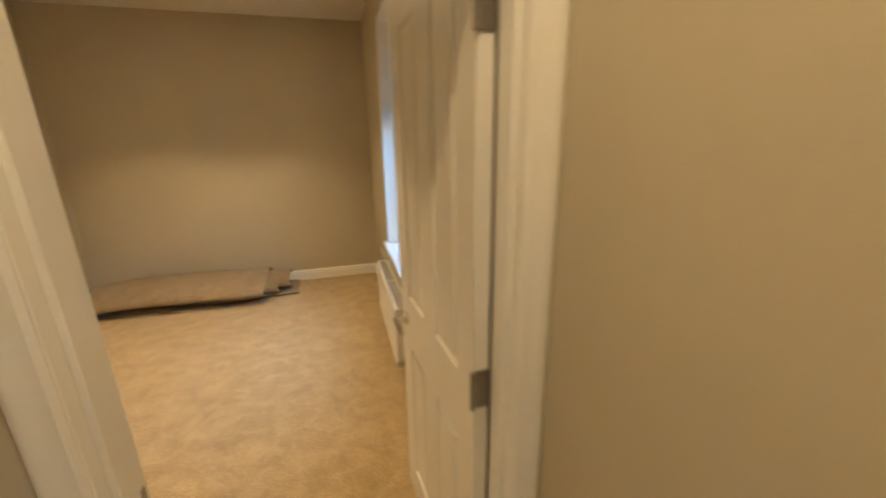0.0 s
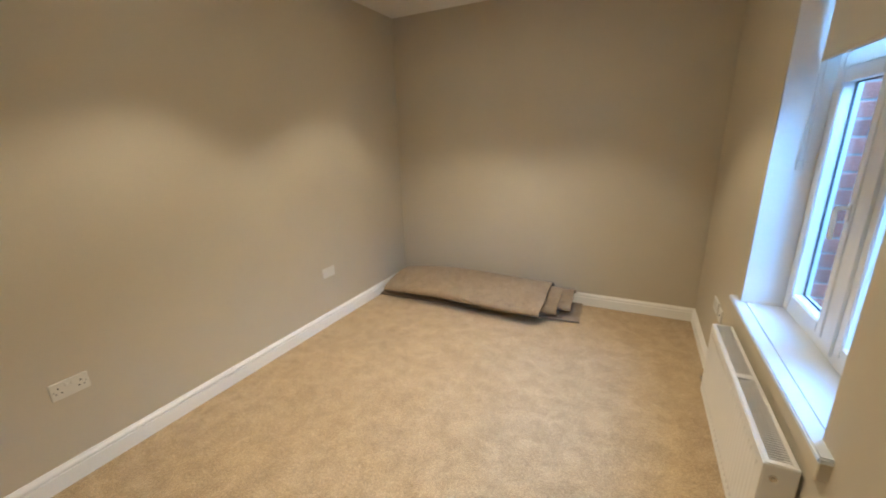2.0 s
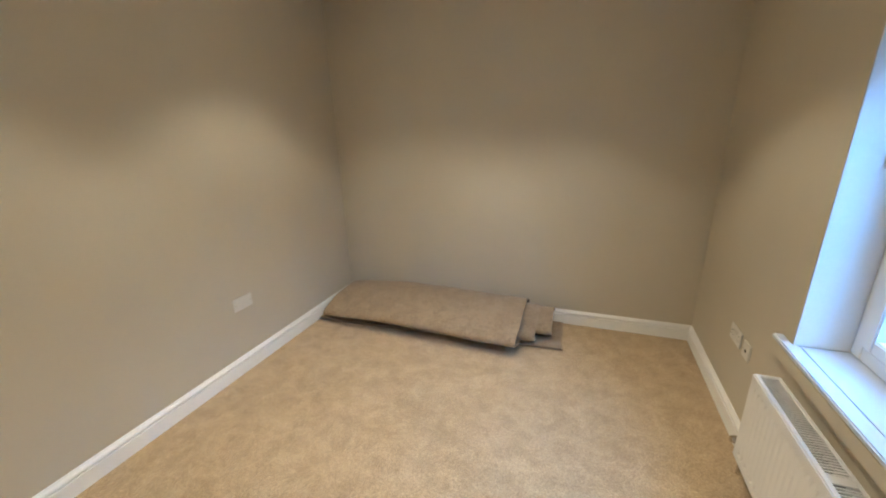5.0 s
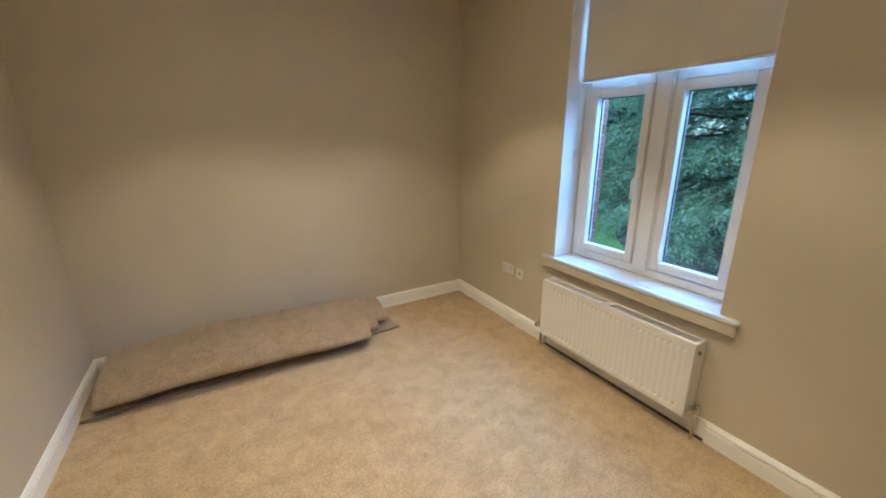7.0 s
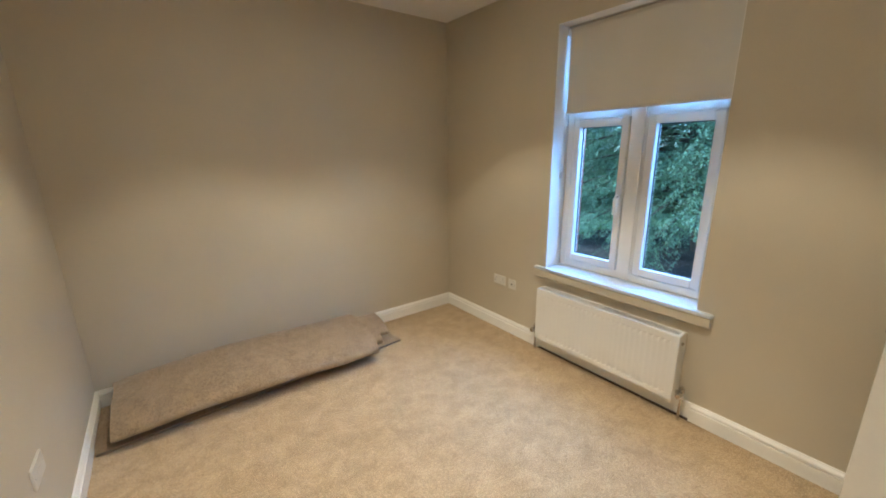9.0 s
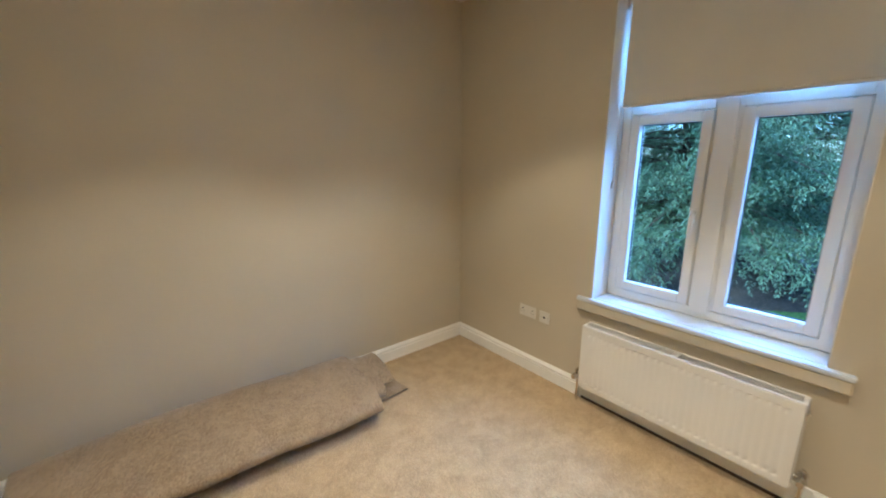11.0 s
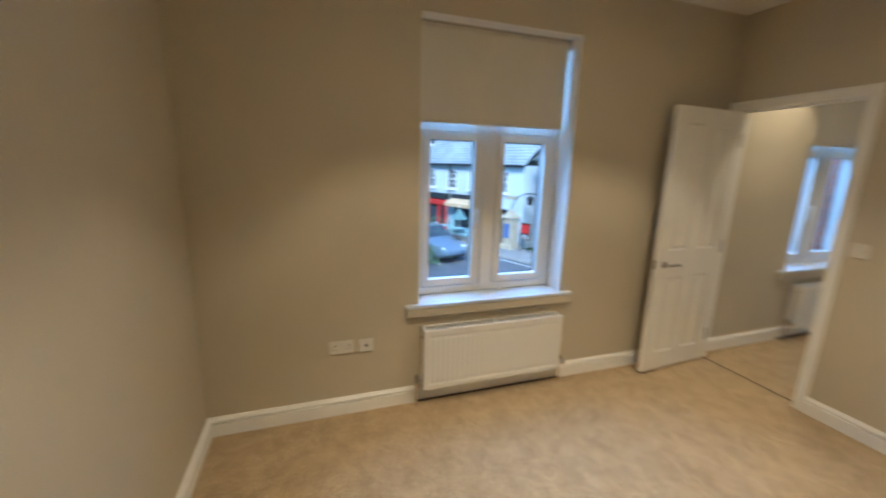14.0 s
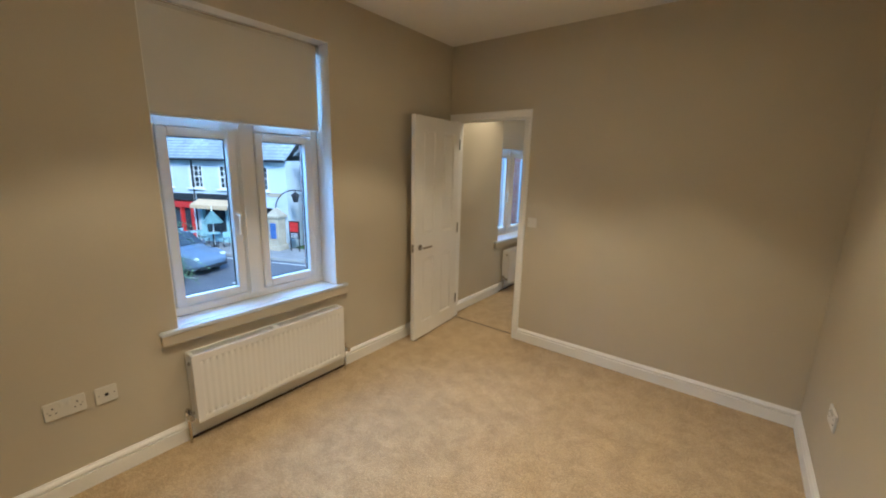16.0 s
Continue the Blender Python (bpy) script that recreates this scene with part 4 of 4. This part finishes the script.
part("frame", boxes(((-0.55, -0.02, 0.1), (-0.5, 0.02, 1.9)), ((0.5, -0.02, 0.1), (0.55, 0.02, 1.9)), ((-0.55, -0.02, 0.1), (0.55, 0.02, 0.15)), ((-0.55, -0.02, 1.6), (0.55, 0.02, 1.65))), IRON, gatew, smooth=False)
for i in range(9):
    part("bar", rods(((-0.44 + i * 0.11, 0, 0.12), (-0.44 + i * 0.11, 0, 1.85), 0.012), seg=6), IRON, gatew)

# cafe furniture
for s_, d_ in ((3.6, 1.15), (4.9, 1.2)):
    tb = thing("cafe_table", street(s_, d_, G + 0.09), "small round cafe table on the pavement", "table", "cafe tables")
    part("tabletop", rods(((0, 0, 0.71), (0, 0, 0.74), 0.34), seg=24), TEAL, tb)
    part("pedestal", rods(((0, 0, 0.02), (0, 0, 0.71), 0.03), ((0, 0, 0), (0, 0, 0.03), 0.22)), IRON, tb)
    for q in (-0.62, 0.62):
        ch = thing("cafe_chair", street(s_ + q, d_, G + 0.09, 90 if q > 0 else -90), "pale blue metal cafe chair on the pavement", "chair", "cafe chairs")
        part("seat", boxes(((-0.2, -0.2, 0.43), (0.2, 0.2, 0.46)), bevel=0.01), TEAL, ch)
        part("backrest", boxes(((-0.2, -0.22, 0.55), (0.2, -0.19, 0.85)), bevel=0.01), TEAL, ch)
        for lx in (-0.18, 0.18):
            part("leg", rods(((lx, 0.18, 0), (lx, 0.16, 0.44), 0.012), seg=8), IRON, ch)
            part("leg", rods(((lx, -0.2, 0), (lx, -0.2, 0.85), 0.012), seg=8), IRON, ch)
pa = thing("parasol", street(3.75, 0.95, G + 0.09), "half-closed teal canvas parasol", "parasol")
part("pole", rods(((0, 0, 0), (0, 0, 2.1), 0.025)), SASH, pa)
part("canopy", rods(((0, 0, 1.25), (0, 0, 1.85), 0.50, 0.06), seg=8), PARASOL, pa, smooth=False)


def car(m, paint, label):
    """A parked hatchback SUV; local x points to its nose, z 0 is the road."""
    c = thing("car", m, label, "car", "parked cars")
    # stations: x, half width at the waist, sill z, waist z, roof z, roof half width
    st = [(-2.15, 0.70, 0.55, 0.90, 0.92, 0.60), (-2.05, 0.84, 0.36, 0.98, 1.10, 0.64), (-1.75, 0.90, 0.28, 1.00, 1.50, 0.66), (-1.2, 0.91, 0.24, 1.00, 1.60, 0.68), (-0.4, 0.91, 0.24, 0.98, 1.63, 0.69),
          (0.3, 0.91, 0.24, 0.97, 1.58, 0.67), (0.95, 0.91, 0.24, 0.96, 1.12, 0.72), (1.25, 0.90, 0.25, 0.93, 0.99, 0.74), (1.8, 0.86, 0.28, 0.84, 0.88, 0.70), (2.1, 0.74, 0.36, 0.70, 0.74, 0.58), (2.18, 0.62, 0.45, 0.60, 0.62, 0.50)]
    bm = bmesh.new()
    rings = []
    for x, w, z0, zw, zr, wr in st:
        half_ = [(0, z0), (w * 0.85, z0), (w, z0 + 0.12), (w, (z0 + zw) / 2 + 0.05), (w * 0.97, zw), (wr, max(zr - 0.06, zw)), (wr * 0.8, zr), (0, zr + 0.01)]
        pts = [(y, z) for y, z in half_] + [(-y, z) for y, z in half_[-2:0:-1]]
        rings.append([bm.verts.new((x, y, z)) for y, z in pts])
    k = len(rings[0])
    for a, b in zip(rings, rings[1:]):
        for i in range(k):
            bm.faces.new((a[i], b[i], b[(i + 1) % k], a[(i + 1) % k]))
    bm.faces.new(rings[0]), bm.faces.new(rings[-1][::-1])
    body = part("body", bm, paint, c)
    part("bumper", boxes(((-2.2, -0.8, 0.32), (-1.98, 0.8, 0.52)), bevel=0.05, seg=2), BLACKPAINT, c)
    part("bumper", boxes(((2.0, -0.7, 0.3), (2.2, 0.7, 0.46)), bevel=0.05, seg=2), BLACKPAINT, c)

    def quad(name, pts, out):
        b_ = bmesh.new()
        f = b_.faces.new([b_.verts.new(p) for p in pts])
        bmesh.ops.translate(b_, verts=b_.verts, vec=out)
        r_ = bmesh.ops.solidify(b_, geom=[f], thickness=0.015)
        part(name, b_, CARGLASS, c, "dark tinted glass", smooth=False)

    quad("windscreen", ((0.36, -0.62, 1.53), (0.36, 0.62, 1.53), (0.93, 0.68, 1.11), (0.93, -0.68, 1.11)), (0.03, 0, 0.045))
    quad("rear_window", ((-1.80, -0.56, 1.45), (-1.80, 0.56, 1.45), (-2.03, 0.6, 1.08), (-2.03, -0.6, 1.08)), (-0.04, 0, 0.03))
    for sg in (-1, 1):
        for xa, xb in ((-1.62, -0.95), (-0.88, -0.12), (-0.05, 0.72)):
            ta, tb_ = (0.22 if xa < -1.5 else 0.0), (0.42 if xb > 0.5 else 0.0)
            quad("side_window", ((xa, sg * 0.90, 1.03), (xb, sg * 0.90, 1.01), (xb - tb_, sg * 0.735, 1.45), (xa + ta, sg * 0.735, 1.47)), (0, sg * 0.018, 0.01))
        part("headlight", boxes(((1.72, sg * 0.60 - 0.14, 0.66), (2.06, sg * 0.66 + 0.12, 0.80)), bevel=0.04, seg=2), HEADLIGHT, c, "clear headlamp")
        part("tail_light", boxes(((-2.14, sg * 0.66 - 0.12, 0.85), (-1.96, sg * 0.70 + 0.12, 1.0)), bevel=0.03, seg=2), REDLIGHT, c, "red tail lamp")
        part("mirror", boxes(((0.55, sg * 0.93 - 0.03, 1.0), (0.72, sg * 1.05 + 0.03, 1.13)), bevel=0.03, seg=2), paint, c)
        for x in (-1.32, 1.32):
            wh = part("wheel", rods(((x, sg * 0.70, 0.33), (x, sg * 0.925, 0.33), 0.335), seg=28), TYRE, c)
            part("rim", rods(((x, sg * 0.90, 0.33), (x, sg * 0.935, 0.33), 0.22), ((x, sg * 0.93, 0.33), (x, sg * 0.945, 0.33), 0.06), seg=10), ALLOY, wh)
    return c


car(street(1.9, 5.0, G - 0.02, 180), CARPAINT, "grey-blue SUV parked on the street")
car(street(9.6, 4.8, G - 0.02, 180), CARDARK, "dark blue hatchback standing on the road")


def leaf_sprays(rng, base, direction, length, droop, pairs, leaf_len, leaf_w):
    """Feathery drooping sprays as quads, for arrays of bases and directions."""
    n = len(base)
    d = direction / np.linalg.norm(direction, axis=1, keepdims=True)
    side = np.cross(d, np.array([0, 0, 1.0])) + 1e-6
    side /= np.linalg.norm(side, axis=1, keepdims=True)
    verts = []
    for k in range(pairs):
        f = (k + 0.5) / pairs
        root = base + d * (length[:, None] * f) + np.array([0, 0, -1.0]) * (droop * length * f * f)[:, None]
        axis = d * 0.6 + np.array([0, 0, -1.0]) * (droop * 1.2 * f)[:, None] if np.ndim(droop) else d
        for sg in (-1, 1):
            jit = rng.normal(0, 0.25, (n, 3))
            v = axis + side * (sg * 0.9) + jit
            v /= np.linalg.norm(v, axis=1, keepdims=True)
            w = np.cross(v, jit + np.array([0, 0, 1.0]))
            w /= np.linalg.norm(w, axis=1, keepdims=True)
            ll = leaf_len * (1.15 - 0.6 * f) * rng.uniform(0.7, 1.3, (n, 1))
            tip = root + v * ll - np.array([0, 0, 0.25]) * ll
            m_ = root + v * ll * 0.5
            verts.append(np.stack([root, m_ + w * leaf_w, tip, m_ - w * leaf_w], axis=1))
    v = np.concatenate(verts).reshape(-1, 3)
    f = np.arange(len(v)).reshape(-1, 4)
    return v, f


def mesh_np(name, v, f, mat):
    me = bpy.data.meshes.new(name)
    me.from_pydata(v.tolist(), [], f.tolist())
    me.materials.append(mat)
    return me


def conifer(m, height, radius, lift, limbs, sprays, seed, label, leaf=(0.24, 0.024), mat=NEEDLE):
    """A spreading drooping conifer: tapered trunk, many limbs and feathery sprays along them."""
    rng = np.random.default_rng(seed)
    t = thing("tree", m, label, "tree")
    bm = bmesh.new()
    rod(bm, (0, 0, -0.1), (0.15, 0.1, height * 0.45), 0.42, 0.26, 14)
    rod(bm, (0.15, 0.1, height * 0.45), (0, 0.2, height * 0.97), 0.26, 0.03, 12)
    rod(bm, (0.2, -0.2, 0), (1.2, -1.0, height * 0.5), 0.25, 0.07, 10)
    rod(bm, (-0.2, 0.2, 0), (-1.3, 0.9, height * 0.5), 0.25, 0.07, 10)
    part("trunk", bm, BARK, t)
    bl_, V, D, L = bmesh.new(), [], [], []
    for i in range(limbs):
        f = (i + rng.uniform(0, 1)) / limbs
        z = lift + (height - lift) * f ** 1.15
        a = i * 2.39996 + rng.normal(0, 0.3)
        reach = radius * (1 - 0.78 * f ** 1.7) * rng.uniform(0.62, 1.08)
        dirv = np.array([math.cos(a), math.sin(a), 0.0])
        p0 = np.array([0, 0, z])
        tip = p0 + dirv * reach + np.array([0, 0, reach * rng.uniform(-0.22, 0.06)])
        midp = (p0 + tip) / 2 + np.array([0, 0, reach * 0.09])
        rod(bl_, p0, midp, 0.085 * (1 - 0.7 * f) + 0.012, 0.05 * (1 - 0.7 * f) + 0.008, 6)
        rod(bl_, midp, tip, 0.05 * (1 - 0.7 * f) + 0.008, 0.006, 6)
        k = max(6, int(sprays / limbs * (0.4 + 1.2 * reach / radius)))
        q = rng.beta(2.2, 1.0, k)
        c = np.where((q < 0.5)[:, None], p0 + (midp - p0) * (2 * q)[:, None], midp + (tip - midp) * (2 * q - 1)[:, None])
        c = c + rng.normal(0, 1, (k, 3)) * np.array([0.34, 0.34, 0.16]) * (0.5 + reach / radius)
        dd = dirv * rng.uniform(0.3, 1.2, (k, 1)) + rng.normal(0, 0.55, (k, 3)) * np.array([1, 1, 0.3])
        V.append(c), D.append(dd), L.append(rng.uniform(0.45, 1.05, k))
    part("limbs", bl_, BARK, t)
    base, dr, ln = np.concatenate(V), np.concatenate(D), np.concatenate(L)
    v, f = leaf_sprays(rng, base, dr, ln, np.full(len(ln), 0.55), 8, leaf[0], leaf[1])
    crown = new("crown", mesh_np("crown", v, f, mat))
    crown.parent = t
    crown["kind"] = "stuff"
    crown["label"] = "dense drooping dark green foliage"
    return t


conifer(pose(17.2, 3.4, G), 14.0, 8.6, 1.5, 215, 28000, 11, "large spreading dark green conifer on the lawn", (0.17, 0.017))
conifer(pose(22, 16.5, G), 12.5, 6.4, 1.0, 110, 7000, 12, "dark green tree at the back of the garden", (0.26, 0.034))
conifer(pose(24, 24, G), 10.0, 5.0, 0.8, 60, 2200, 13, "green garden tree beyond the lawn", (0.4, 0.08), LEAF)
conifer(pose(39, 9, G), 12.0, 5.5, 0.8, 60, 2200, 14, "dark green tree at the back of the garden", (0.45, 0.09))
# dark disc stands in for the shade under the crown
solid("tree_bed", rods(((17.2, 3.4, G - 0.06), (17.2, 3.4, G - 0.035), 5.8), seg=40), TREE_SHADE, "dark ground disc with the tree's shade painted in", "bare earth")


def shrub(m, r, seed, label):
    rng = np.random.default_rng(seed)
    t = thing("shrub", m, label, "shrub", "lawn shrubs")
    n = 420
    d = rng.normal(0, 1, (n, 3))
    d /= np.linalg.norm(d, axis=1, keepdims=True)
    d[:, 2] = np.abs(d[:, 2])
    base = d * rng.uniform(0.3, 0.9, (n, 1)) * r
    v, f = leaf_sprays(rng, base, d + 0.3 * rng.normal(0, 1, (n, 3)), rng.uniform(0.15, 0.4, n) * r, np.full(n, 0.3), 4, 0.14, 0.03)
    part("stems", rods(*[((0, 0, -0.06), (0.5 * r * math.cos(a), 0.5 * r * math.sin(a), r * 0.7), 0.02, 0.008) for a in (0, 1.3, 2.6, 3.9, 5.2)], seg=6), BARK, t)
    c = new("foliage", mesh_np("foliage", v, f, LEAF))
    c.parent = t
    c["kind"] = "stuff"


shrub(pose(13.2, -3.5, G), 0.75, 21, "rounded green shrub at the edge of the lawn")
shrub(pose(14.6, -2.7, G), 0.6, 22, "rounded green shrub at the edge of the lawn")
shrub(pose(33, -0.5, G), 1.4, 23, "clipped hedge shrub by the far house")
